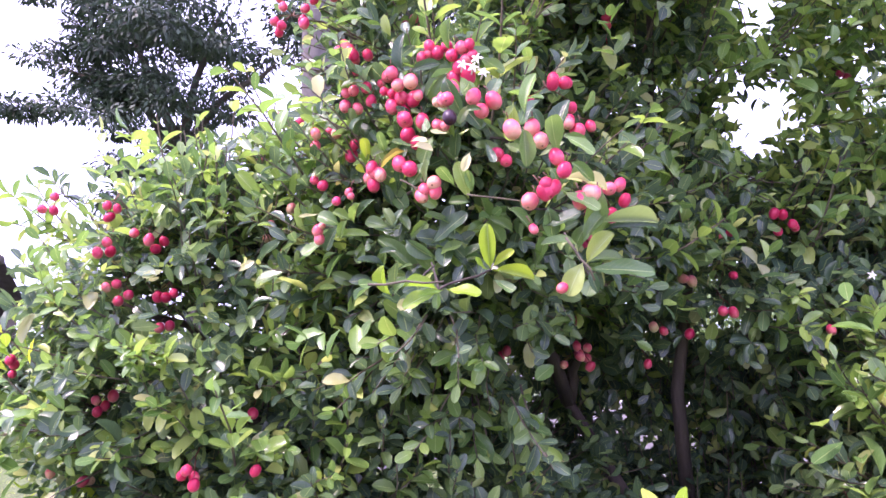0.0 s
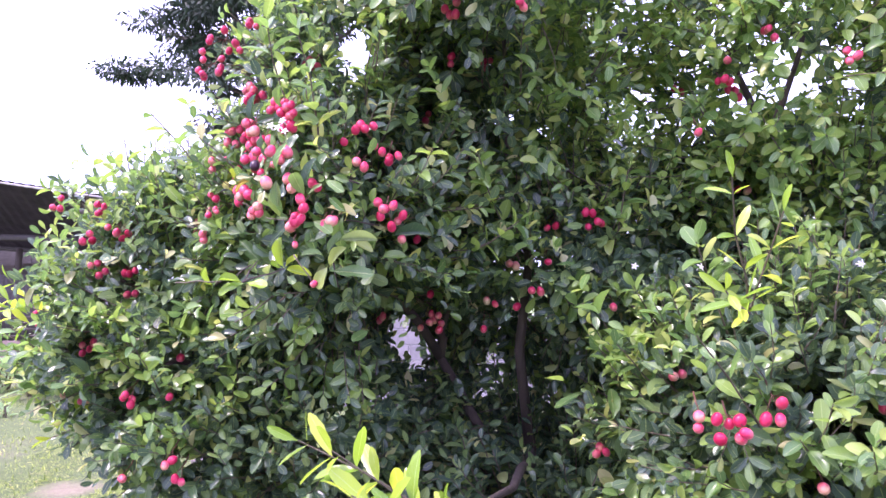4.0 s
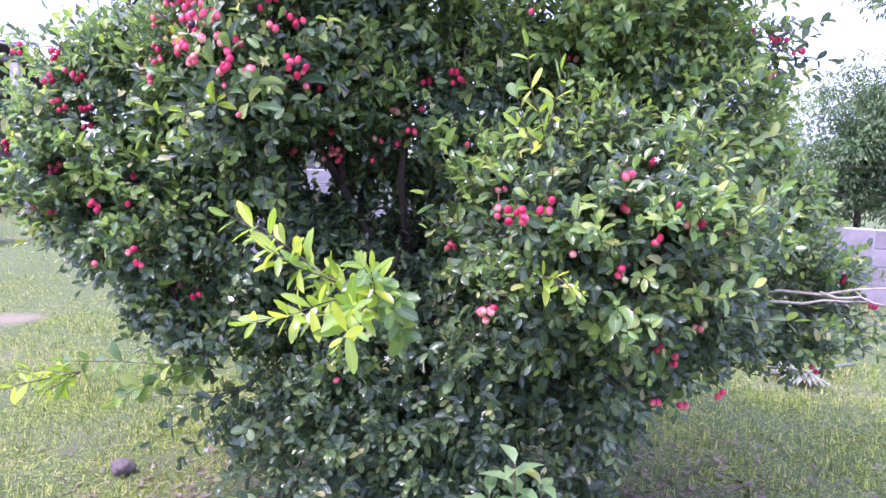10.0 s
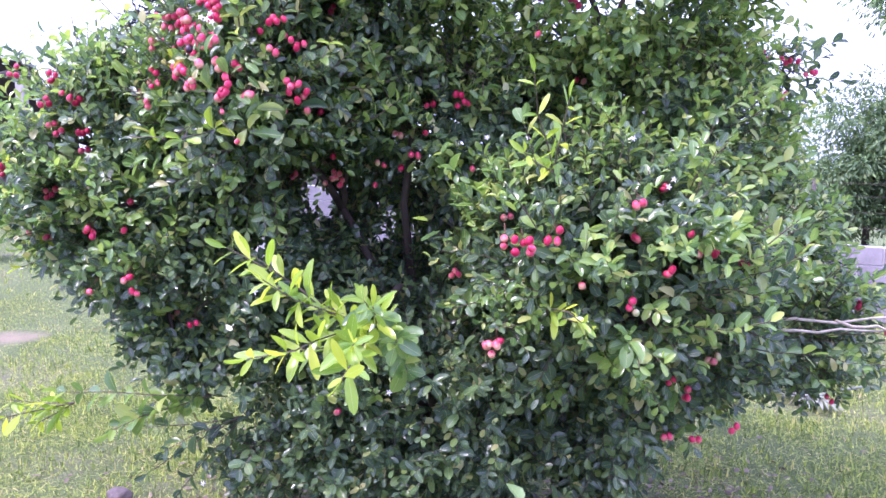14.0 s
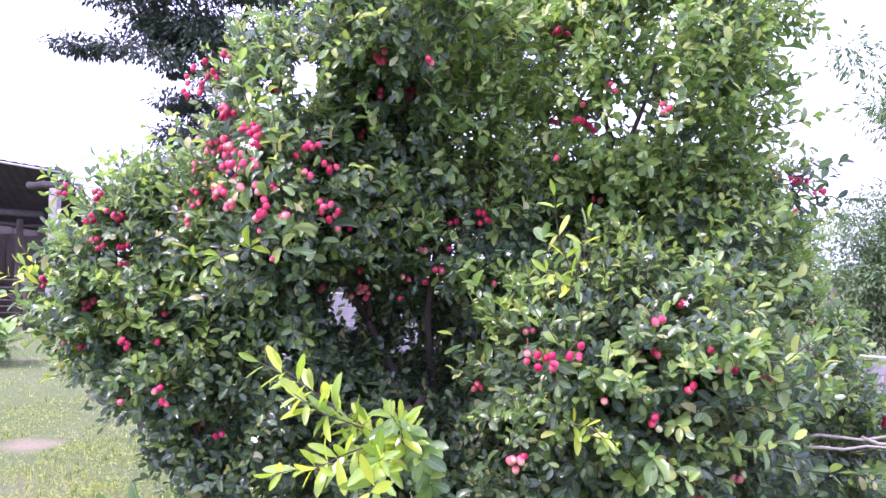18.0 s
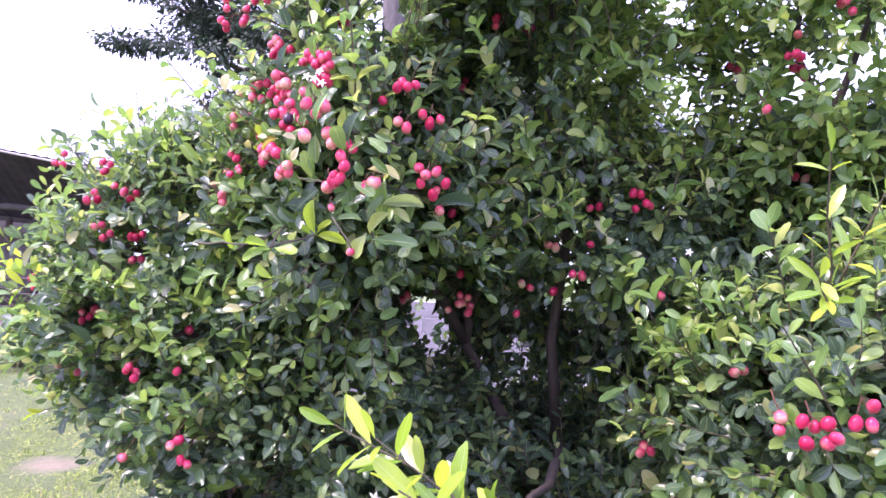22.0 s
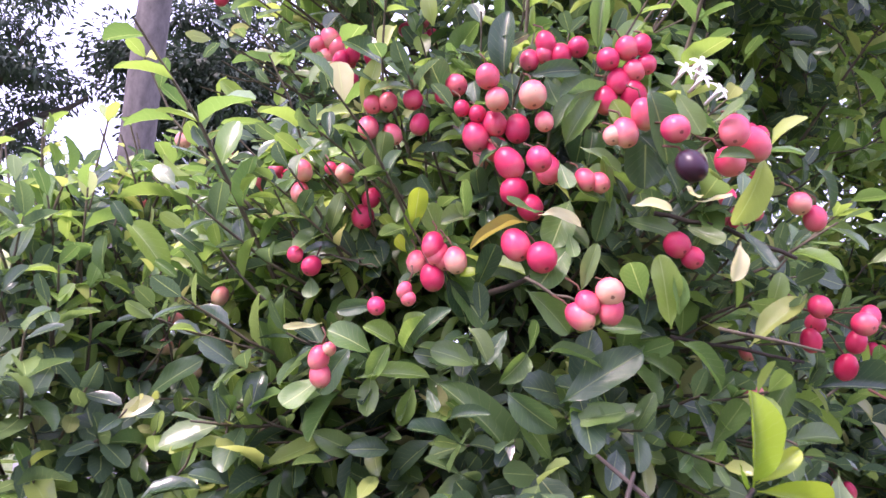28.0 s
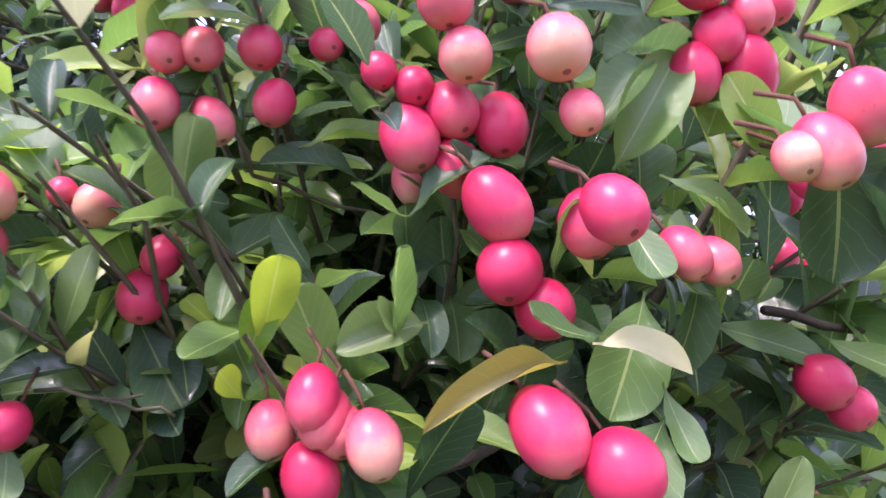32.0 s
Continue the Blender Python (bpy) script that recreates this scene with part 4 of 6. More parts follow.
one_leaf((-0.740, -0.385, 1.522), (-0.722, -0.408, 1.533), 0.40, 'm')
one_leaf((-0.834, -0.343, 1.595), (-0.864, -0.342, 1.585), 0.22, 'c')
one_leaf((-0.828, -0.335, 1.556), (-0.856, -0.331, 1.526), 0.55, 'f')
one_leaf((-0.711, -0.356, 1.623), (-0.700, -0.384, 1.667), 0.34, 'm')
one_leaf((-0.733, -0.352, 1.641), (-0.721, -0.363, 1.611), 0.50, 'm')
one_leaf((-0.725, -0.354, 1.639), (-0.717, -0.372, 1.644), 0.55, 'l')
one_leaf((-0.836, -0.261, 1.648), (-0.833, -0.269, 1.623), 0.60, 'm')
one_leaf((-0.858, -0.250, 1.636), (-0.856, -0.245, 1.559), 0.25, 'm')
one_leaf((-0.917, -0.222, 1.701), (-0.911, -0.244, 1.729), 0.50, 'f')
one_leaf((-0.901, -0.234, 1.725), (-0.895, -0.253, 1.740), 0.40, 'f')
one_leaf((-1.007, -0.188, 1.700), (-0.964, -0.208, 1.662), 0.42, 'f')
one_leaf((-0.979, -0.190, 1.663), (-0.961, -0.207, 1.654), 0.40, 'f')
one_leaf((-0.945, -0.207, 1.681), (-0.929, -0.227, 1.684), 0.60, 'f')
one_leaf((-0.956, -0.201, 1.675), (-0.936, -0.219, 1.661), 0.30, 'f')
one_leaf((-0.847, -0.249, 1.702), (-0.859, -0.260, 1.711), 0.60, 'f')
one_leaf((-1.021, -0.169, 1.645), (-1.030, -0.187, 1.680), 0.45, 'm')
one_leaf((-0.997, -0.187, 1.684), (-1.015, -0.201, 1.714), 0.40, 'm')
one_leaf((-0.966, -0.202, 1.693), (-0.936, -0.222, 1.675), 0.40, 'm')
one_leaf((-0.973, -0.161, 1.533), (-0.928, -0.200, 1.571), 0.34, 'm')
one_leaf((-0.621, -0.558, 1.717), (-0.608, -0.577, 1.722), 0.50, 'm')
one_leaf((-0.616, -0.554, 1.695), (-0.604, -0.572, 1.696), 0.45, 'm')
one_leaf((-0.626, -0.544, 1.667), (-0.612, -0.562, 1.662), 0.28, 'c')
one_leaf((-0.629, -0.429, 1.827), (-0.633, -0.446, 1.872), 0.34, 'f')
one_leaf((-0.557, -0.665, 1.654), (-0.558, -0.682, 1.700), 0.34, 'f')
one_leaf((-0.558, -0.664, 1.642), (-0.555, -0.671, 1.596), 0.42, 'p')
one_leaf((-0.576, -0.665, 1.652), (-0.576, -0.678, 1.661), 0.60, 'p')
one_leaf((-0.586, -0.384, 1.846), (-0.570, -0.402, 1.893), 0.36, 'f')
one_leaf((-0.655, -0.428, 1.697), (-0.676, -0.436, 1.659), 0.60, 'f')
one_leaf((-0.667, -0.431, 1.726), (-0.662, -0.440, 1.697), 0.45, 'f')
one_leaf((-0.661, -0.439, 1.656), (-0.692, -0.447, 1.626), 0.62, 'f')
one_leaf((-0.613, -0.568, 1.636), (-0.622, -0.578, 1.613), 0.45, 'c')
one_leaf((-0.689, -0.568, 1.651), (-0.671, -0.581, 1.652), 0.50, 'c')
one_leaf((-0.640, -0.570, 1.662), (-0.665, -0.581, 1.654), 0.30, 'c')
one_leaf((-0.492, -0.564, 1.602), (-0.436, -0.576, 1.590), 0.30, 'c')
one_leaf((-0.525, -0.579, 1.627), (-0.497, -0.594, 1.644), 0.25, 'p')
one_leaf((-0.485, -0.580, 1.620), (-0.456, -0.590, 1.597), 0.40, 'f')
one_leaf((-0.492, -0.583, 1.653), (-0.455, -0.593, 1.630), 0.45, 'f')
one_leaf((-0.511, -0.578, 1.614), (-0.501, -0.588, 1.593), 0.60, 'f')
one_leaf((-0.642, -0.519, 1.756), (-0.626, -0.526, 1.706), 0.42, 'm')
one_leaf((-0.620, -0.520, 1.755), (-0.606, -0.529, 1.723), 0.45, 'm')
one_leaf((-0.609, -0.533, 1.712), (-0.624, -0.542, 1.686), 0.38, 'p')
one_leaf((-0.529, -0.548, 1.703), (-0.513, -0.558, 1.680), 0.50, 'm')
one_leaf((-0.489, -0.545, 1.665), (-0.457, -0.557, 1.656), 0.40, 'm')
one_leaf((-0.589, -0.541, 1.657), (-0.579, -0.550, 1.622), 0.30, 'm')
one_leaf((-0.842, -0.104, 1.877), (-0.836, -0.121, 1.924), 0.40, 'f')
one_leaf((-0.798, -0.108, 1.904), (-0.830, -0.119, 1.910), 0.45, 'f')
one_leaf((-0.657, -0.570, 1.458), (-0.702, -0.578, 1.439), 0.50, 'l')
one_leaf((-0.657, -0.570, 1.459), (-0.698, -0.582, 1.469), 0.42, 'l')
one_leaf((-0.646, -0.571, 1.458), (-0.604, -0.584, 1.455), 0.60, 'l')
one_leaf((-0.657, -0.570, 1.458), (-0.661, -0.580, 1.437), 0.50, 'f')
one_leaf((-0.651, -0.570, 1.457), (-0.681, -0.581, 1.453), 0.35, 'l')
one_leaf((-0.716, -0.567, 1.451), (-0.731, -0.582, 1.485), 0.70, 'l')
one_leaf((-0.731, -0.568, 1.469), (-0.757, -0.578, 1.462), 0.50, 'f')
one_leaf((-0.713, -0.567, 1.451), (-0.703, -0.582, 1.473), 0.50, 'f')
one_leaf((-0.586, -0.534, 1.486), (-0.592, -0.553, 1.543), 0.36, 'l')
one_leaf((-0.583, -0.534, 1.485), (-0.531, -0.548, 1.476), 0.34, 'l')
one_leaf((-0.584, -0.535, 1.489), (-0.561, -0.551, 1.511), 0.35, 'l')
one_leaf((-0.590, -0.534, 1.486), (-0.611, -0.546, 1.496), 0.50, 'l')
one_leaf((-0.583, -0.533, 1.475), (-0.557, -0.544, 1.453), 0.40, 'f')
one_leaf((-0.474, -0.605, 1.479), (-0.393, -0.618, 1.478), 0.30, 'f')
one_leaf((-0.479, -0.606, 1.489), (-0.502, -0.614, 1.451), 0.60, 'f')
one_leaf((-0.484, -0.607, 1.508), (-0.519, -0.620, 1.524), 0.40, 'f')
one_leaf((-0.476, -0.605, 1.486), (-0.448, -0.621, 1.523), 0.45, 'f')
one_leaf((-0.481, -0.607, 1.508), (-0.460, -0.623, 1.554), 0.35, 'm')
one_leaf((-0.460, -0.610, 1.536), (-0.388, -0.623, 1.540), 0.30, 'p')
one_leaf((-0.472, -0.605, 1.476), (-0.465, -0.615, 1.454), 0.50, 'm')
one_twig((-0.657, -0.570, 1.458), (-0.586, -0.534, 1.486), 0.0018)
one_twig((-0.657, -0.570, 1.458), (-0.662, -0.474, 1.502), 0.0018)
one_twig((-0.714, -0.567, 1.452), (-0.659, -0.514, 1.494), 0.0018)
one_twig((-0.460, -0.603, 1.451), (-0.491, -0.558, 1.531), 0.0018)
one_leaf((-0.750, -0.425, 1.472), (-0.773, -0.439, 1.457), 0.40, 'f')
one_leaf((-0.423, -0.442, 1.489), (-0.439, -0.453, 1.449), 0.50, 'p')
one_leaf((-0.681, -0.376, 1.491), (-0.728, -0.397, 1.550), 0.35, 'm')
one_leaf((-0.649, -0.377, 1.492), (-0.681, -0.397, 1.525), 0.45, 'm')
one_leaf((-0.396, -0.396, 1.557), (-0.317, -0.417, 1.565), 0.36, 'm')
one_leaf((-0.422, -0.389, 1.508), (-0.383, -0.410, 1.527), 0.50, 'm')
one_leaf((-0.416, -0.396, 1.571), (-0.452, -0.407, 1.532), 0.40, 'm')
one_leaf((-0.600, -0.384, 1.537), (-0.645, -0.403, 1.560), 0.40, 'm')
one_leaf((-0.501, -0.384, 1.502), (-0.481, -0.407, 1.544), 0.40, 'm')
one_leaf((-0.626, -0.380, 1.508), (-0.582, -0.403, 1.538), 0.35, 'm')
one_leaf((-0.533, -0.390, 1.555), (-0.564, -0.409, 1.578), 0.40, 'm')
one_leaf((-0.723, -0.374, 1.502), (-0.764, -0.393, 1.525), 0.40, 'm')
one_twig((-0.569, -0.414, 1.697), (-0.512, -0.433, 1.685), 0.0022)
one_twig((-0.512, -0.433, 1.685), (-0.455, -0.449, 1.661), 0.0022)
one_twig((-0.705, -0.450, 1.625), (-0.664, -0.461, 1.608), 0.0014)
one_twig((-0.697, -0.327, 1.627), (-0.650, -0.350, 1.648), 0.0030)
one_twig((-0.772, -0.297, 1.803), (-0.753, -0.295, 1.760), 0.0013)
one_twig((-0.759, -0.299, 1.786), (-0.742, -0.305, 1.785), 0.0010)
one_twig((-0.753, -0.295, 1.760), (-0.701, -0.311, 1.746), 0.0010)
one_twig((-0.804, -0.268, 1.663), (-0.776, -0.277, 1.656), 0.0009)
one_twig((-0.828, -0.259, 1.667), (-0.789, -0.274, 1.665), 0.0009)
one_twig((-1.045, -0.055, 1.599), (-0.980, -0.069, 1.552), 0.0030)
one_twig((-0.980, -0.069, 1.552), (-0.943, -0.066, 1.478), 0.0030)
one_twig((-0.980, -0.070, 1.557), (-0.892, -0.114, 1.599), 0.0020)
one_twig((-0.530, -0.374, 1.598), (-0.420, -0.412, 1.578), 0.0018)
one_twig((-0.518, -0.689, 1.508), (-0.486, -0.684, 1.460), 0.0015)
one_twig((-0.739, -0.673, 1.459), (-0.654, -0.677, 1.461), 0.0015)
one_twig((-0.617, -0.549, 1.584), (-0.537, -0.551, 1.573), 0.0012)
one_twig((-0.8178, -0.1079, 1.4507), (-0.7881, -0.0915, 1.5574), 0.0125)
one_twig((-0.8079, -0.1084, 1.4934), (-0.735, -0.1291, 1.6571), 0.0091)
LOBES = [  # centre, radii, share of fresh leaves, fullness
    ((-1.09, 0.16, 1.33), (0.34, 0.38, 0.38), 0.65, 1.5),
    ((-0.98, 0.12, 1.08), (0.34, 0.34, 0.28), 0.5, 1.2),
    ((-0.58, -0.05, 1.60), (0.31, 0.36, 0.33), 0.5, 1.5),
    ((-0.60, 0.03, 1.96), (0.25, 0.24, 0.26), 0.5, 0.9),
    ((-0.22, 0.35, 1.60), (0.45, 0.36, 0.36), 0.35, 1.0),
    ((0.02, 0.20, 1.50), (0.48, 0.28, 0.27), 0.4, 1.3),
    ((-0.15, 0.12, 1.92), (0.34, 0.25, 0.28), 0.7, 0.8),
    ((-0.14, 0.48, 2.02), (0.40, 0.26, 0.36), 0.7, 0.6),
    ((-0.18, -0.08, 2.22), (0.30, 0.26, 0.17), 0.85, 0.9),
    # raised fresh share puts the light through thin upper leaves into their colour
    ((0.60, 0.12, 2.08), (0.40, 0.36, 0.45), 0.95, 0.8),
    ((0.72, 0.30, 2.52), (0.46, 0.30, 0.32), 0.95, 0.55),
    ((-0.15, 0.35, 2.48), (0.45, 0.32, 0.32), 0.75, 0.5),
    ((0.51, -0.20, 1.12), (0.43, 0.46, 0.34), 0.5, 1.1),
    ((0.62, -0.02, 0.78), (0.40, 0.40, 0.36), 0.12, 1.0),
    ((0.75, 0.25, 1.50), (0.40, 0.40, 0.42), 0.95, 1.0),
    ((1.14, 0.30, 0.86), (0.44, 0.38, 0.21), 0.75, 1.1),
    ((1.08, 0.28, 1.14), (0.30, 0.30, 0.26), 0.95, 0.9),
    ((-0.66, 0.16, 0.98), (0.40, 0.40, 0.38), 0.25, 1.0),
    ((-0.56, 0.06, 0.62), (0.34, 0.36, 0.28), 0.2, 0.3),
    ((-0.28, 0.06, 0.36), (0.36, 0.42, 0.32), 0.2, 0.55),
    ((0.05, 0.10, 0.66), (0.48, 0.46, 0.40), 0.08, 1.0),
    ((0.16, 0.08, 0.32), (0.44, 0.46, 0.30), 0.1, 1.0),
    ((-0.25, 0.55, 1.15), (0.75, 0.30, 0.55), 0.1, 1.0),
    ((0.15, 0.45, 1.52), (0.48, 0.26, 0.26), 0.4, 1.0),
    ((-0.93, 0.25, 1.62), (0.24, 0.25, 0.19), 0.5, 1.0),
    ((-0.50, 0.33, 1.70), (0.30, 0.30, 0.36), 0.3, 1.0),
    ((0.25, 0.70, 1.15), (0.85, 0.35, 0.65), 0.2, 0.9),
    ((-0.60, 0.55, 1.05), (0.45, 0.25, 0.40), 0.1, 0.8),
    ((0.00, 0.90, 2.05), (0.25, 0.18, 0.34), 0.5, 0.8),
    ((0.30, 1.10, 1.75), (0.30, 0.24, 0.20), 0.5, 0.8),
    ((0.80, 0.80, 1.75), (0.26, 0.20, 0.22), 0.5, 0.8),
    ((-0.1, 0.45, 0.55), (0.60, 0.25, 0.50), 0.1, 0.9),
]
mature, fresh, lime, inner = Leaves(OBOVATE), Leaves(OBOVATE), Leaves(STRAP), Leaves(INNER)
broad = Leaves(BROAD)
twigs = Twigs()
rng = np.random.default_rng(11)
LC = np.array([c for c, *_ in LOBES])
LR = np.array([r for _, r, *_ in LOBES])


def depth_in(p, skip):
    """The least normalised radius of p in the other lobes."""
    q = np.sqrt((((p - LC) / LR) ** 2).sum(1))
    q[skip] = 9
    return q.min()


def front_gap(p):
    """The front of the crown where the berries hang free of leaves."""
    return p[0] < -0.55 and p[1] < -0.36 and 1.46 < p[2] < 2.0


def outside(p):
    """Past the ragged lower edge of the shrub, where the lawn shows."""
    away = (p[1] + 2.6) / 2.6
    left = np.interp(p[2], (0.1, 0.42, 0.56, 0.66, 0.74, 0.9, 1.05, 1.2), (-0.70, -0.72, -0.72, -0.92, -1.04, -1.04, -1.2, -1.4)) * away
    right = np.interp(p[2], (0.1, 0.28, 0.44, 0.6, 0.7, 0.78), (0.55, 0.6, 0.68, 0.76, 0.92, 1.9)) * away
    return p[0] < left + 0.05 * noise.noise(Vector(p) * 5) or p[0] > right


for k, (c, r, share, full) in enumerate(LOBES):
    area = (r[0] * r[1] + r[1] * r[2] + r[0] * r[2]) * 4.2
    for _ in range(int(area * 680 * full)):
        d = unit(rng.normal(0, 1, 3))
        if d[1] > 0.3 and rng.random() < 0.5:
            continue
        bump = 1 + 0.28 * noise.noise(Vector(d * 2.2) + Vector((k * 7.1, 0, 0)))
        rad = rng.uniform(0.25 if k == 2 else 0.62, 1.0) * bump
        p = np.array(c) + d * np.array(r) * rad
        if depth_in(p, k) < 0.66 or p[2] < 0.06 or front_gap(p) or outside(p):
            continue
        if (((p - (-0.22, -0.12, 1.25)) / (0.26, 0.42, 0.16)) ** 2).sum() < 1:
            continue
        way = unit(d * (1 / np.array(r)) + np.array((0, -0.15, 0.35)) + rng.normal(0, 0.35, 3))
        top = max(0.0, min(1.0, (p[2] - 0.45) / 0.75)) * (0.4 + 0.6 * (rad > 0.85))
        deep = p[1] > 0.42 or (rad < 0.78 and k != 2)
        airy = p[2] > 1.7 and p[0] > -0.1  # thin upper growth: lighter leaves at any depth stand in for backlight
        bag = fresh if airy and rng.random() < 0.7 else inner if deep else fresh if rng.random() < share * top * (1.15 if c[0] > 0.4 else 0.8) else (broad if rng.random() < 0.25 else mature)
        shoot(rng, p, way, rng.uniform(0.08, 0.17), int(rng.integers(3, 6)), rng.uniform(0.035, 0.053), bag, None if deep and rng.random() < 0.7 else twigs)
# shoots that reach past the outline
for _ in range(330):
    k = int(rng.integers(0, 14))
    c, r, share, full = LOBES[k]
    d = unit(rng.normal(0, 1, 3) + np.array((0, -0.3, 0.45)))
    p = np.array(c) + d * np.array(r) * 0.9
    if depth_in(p, k) < 0.9 or p[2] < 0.5 or front_gap(p) or outside(p):
        continue
    shoot(rng, p, unit(d + np.array((0, 0, 0.7))), rng.uniform(0.16, 0.32), int(rng.integers(5, 9)), rng.uniform(0.046, 0.064), fresh, twigs, 0.003)


def spray(base, tips, size, bag, pairs=6, r=0.003):
    """Several shoots that fan out from one branch."""
    for t in tips:
        v = np.array(t) - np.array(base)
        shoot(rng, base, v, float(np.linalg.norm(v)), pairs, size, bag, twigs, r, rise=0.05)


# bright new growth
spray((-0.64, -0.1, 0.56), [(-0.92, -0.25, 0.44), (-0.86, -0.3, 0.52), (-0.78, -0.3, 0.36), (-0.96, -0.1, 0.5)], 0.055, mature, 6)
spray((1.35, 0.2, 0.8), [(1.6, 0.1, 0.62), (1.72, 0.15, 0.56), (1.7, 0.2, 0.7), (1.5, 0.1, 0.66)], 0.055, mature, 7)
spray((-0.18, -0.62, 1.00), [(-0.50, -0.82, 1.16), (-0.44, -0.88, 1.10), (-0.34, -0.98, 1.07), (-0.38, -0.9, 1.14)], 0.081, lime, 9)
spray((-0.15, -0.70, 1.00), [(-0.36, -0.98, 0.98), (-0.26, -1.04, 0.98), (-0.2, -1.0, 1.05), (-0.14, -0.9, 1.06)], 0.078, lime, 8)
spray((-0.10, -0.66, 1.00), [(-0.06, -0.84, 1.02), (-0.20, -0.88, 1.12), (-0.08, -0.80, 0.95)], 0.066, fresh, 8)
spray((0.30, -0.50, 1.40), [(0.26, -0.74, 1.60), (0.32, -0.70, 1.54), (0.22, -0.72, 1.44)], 0.067, lime, 4)
spray((-0.72, -0.2, 0.66), [(-1.14, -0.30, 0.66), (-1.0, -0.32, 0.62), (-0.95, -0.3, 0.58)], 0.066, fresh, 9)
spray((-1.10, -0.30, 0.66), [(-1.34, -0.30, 0.59), (-1.28, -0.32, 0.64), (-1.22, -0.28, 0.6)], 0.074, lime, 6)
spray((-1.30, 0.05, 1.08), [(-1.42, -0.02, 1.12), (-1.38, -0.08, 1.06)], 0.056, lime, 4)
spray((0.28, -0.60, 1.05), [(0.34, -0.80, 1.06), (0.30, -0.82, 1.00)], 0.056, lime, 3)
# every bunch of berries hangs from a leafy twig
for h in HANGS:
    if (((h - (-0.24, -0.24, 1.26)) / (0.24, 0.42, 0.2)) ** 2).sum() < 1 or h[0] < -0.4 and h[1] < -0.3 and h[2] > 1.5:
        continue
    j = int(np.argmin((((h - LC) / LR) ** 2).sum(1)))
    root = h + (0.0, 0.05, 0.03)
    back = unit(LC[j] - root)
    twigs.add([root + back * 0.14, root + back * 0.06 + (0, 0, 0.012), root], 0.003, 0.0018)
    for _ in range(3):
        way = unit(-back * 0.7 + rng.normal(0, 0.6, 3) + np.array((0, 0, 0.35)))
        shoot(rng, root + back * 0.05, way, rng.uniform(0.07, 0.12), int(rng.integers(2, 5)), rng.uniform(0.036, 0.052), fresh if rng.random() < 0.45 else mature, twigs, 0.0016)
spray((-1.14, 0.00, 1.57), [(-1.24, -0.10, 1.82), (-1.17, -0.10, 1.84), (-1.11, -0.10, 1.77)], 0.056, fresh, 6)
spray((-1.55, 0.44, 1.64), [(-1.69, 0.34, 1.76), (-1.62, 0.34, 1.78), (-1.67, 0.34, 1.69)], 0.056, fresh, 6)
spray((-1.35, -0.00, 1.32), [(-1.54, -0.10, 1.41), (-1.48, -0.13, 1.43), (-1.56, -0.10, 1.36), (-1.46, -0.15, 1.38)], 0.06, lime, 5)
# leaders and the loose branch against the sky
spray((-0.80, 0.02, 1.98), [(-0.78, -0.05, 2.24), (-0.70, -0.02, 2.26), (-0.88, 0.0, 2.2)], 0.06, fresh, 7)
spray((-1.22, 0.18, 1.62), [(-1.30, 0.15, 1.86), (-1.22, 0.12, 1.88), (-1.36, 0.16, 1.80)], 0.055, fresh, 6)
spray((0.85, 0.2, 2.35), [(1.22, 0.15, 2.46), (1.15, 0.1, 2.38), (1.25, 0.25, 2.3), (1.08, 0.2, 2.22)], 0.062, fresh, 8)
spray((0.80, 0.15, 2.10), [(1.28, 0.2, 2.23), (1.14, 0.2, 2.11), (1.04, 0.18, 2.07), (1.06, 0.2, 2.22), (0.94, 0.2, 2.19)], 0.07, fresh, 9)
spray((0.85, 0.42, 1.75), [(1.22, 0.5, 1.84), (1.12, 0.45, 1.86), (1.36, 0.5, 1.80)], 0.055, mature, 7)
spray((1.20, 0.48, 1.82), [(1.36, 0.5, 1.68), (1.42, 0.5, 1.74), (1.30, 0.46, 1.66)], 0.055, mature, 5)
spray((1.05, 0.42, 1.80), [(1.30, 0.42, 1.92), (1.42, 0.44, 1.86), (1.36, 0.42, 1.74), (1.30, 0.44, 1.62), (1.44, 0.46, 1.70), (1.22, 0.4, 1.7)], 0.062, broad, 6)
spray((1.25, 0.42, 1.80), [(1.50, 0.44, 1.90), (1.53, 0.44, 1.82), (1.48, 0.42, 1.70), (1.40, 0.4, 1.62), (1.46, 0.42, 1.78)], 0.06, broad, 6)
m_bron = Leaves(BROAD)
spray((0.90, 0.42, 1.75), [(1.10, 0.42, 1.72), (1.05, 0.38, 1.62), (1.02, 0.40, 1.86), (1.18, 0.42, 1.74), (1.25, 0.36, 1.88), (1.32, 0.36, 1.82), (1.12, 0.36, 1.9)], 0.052, m_bron, 4)
spray((1.0, 0.6, 1.1), [(1.45, 0.86, 1.26), (1.55, 0.9, 1.30), (1.40, 0.8, 1.15)], 0.055, fresh, 6)
spray((1.30, 0.30, 0.90), [(1.72, 0.35, 0.88), (1.62, 0.25, 0.78), (1.75, 0.40, 0.72), (1.55, 0.22, 0.98)], 0.052, mature, 7)

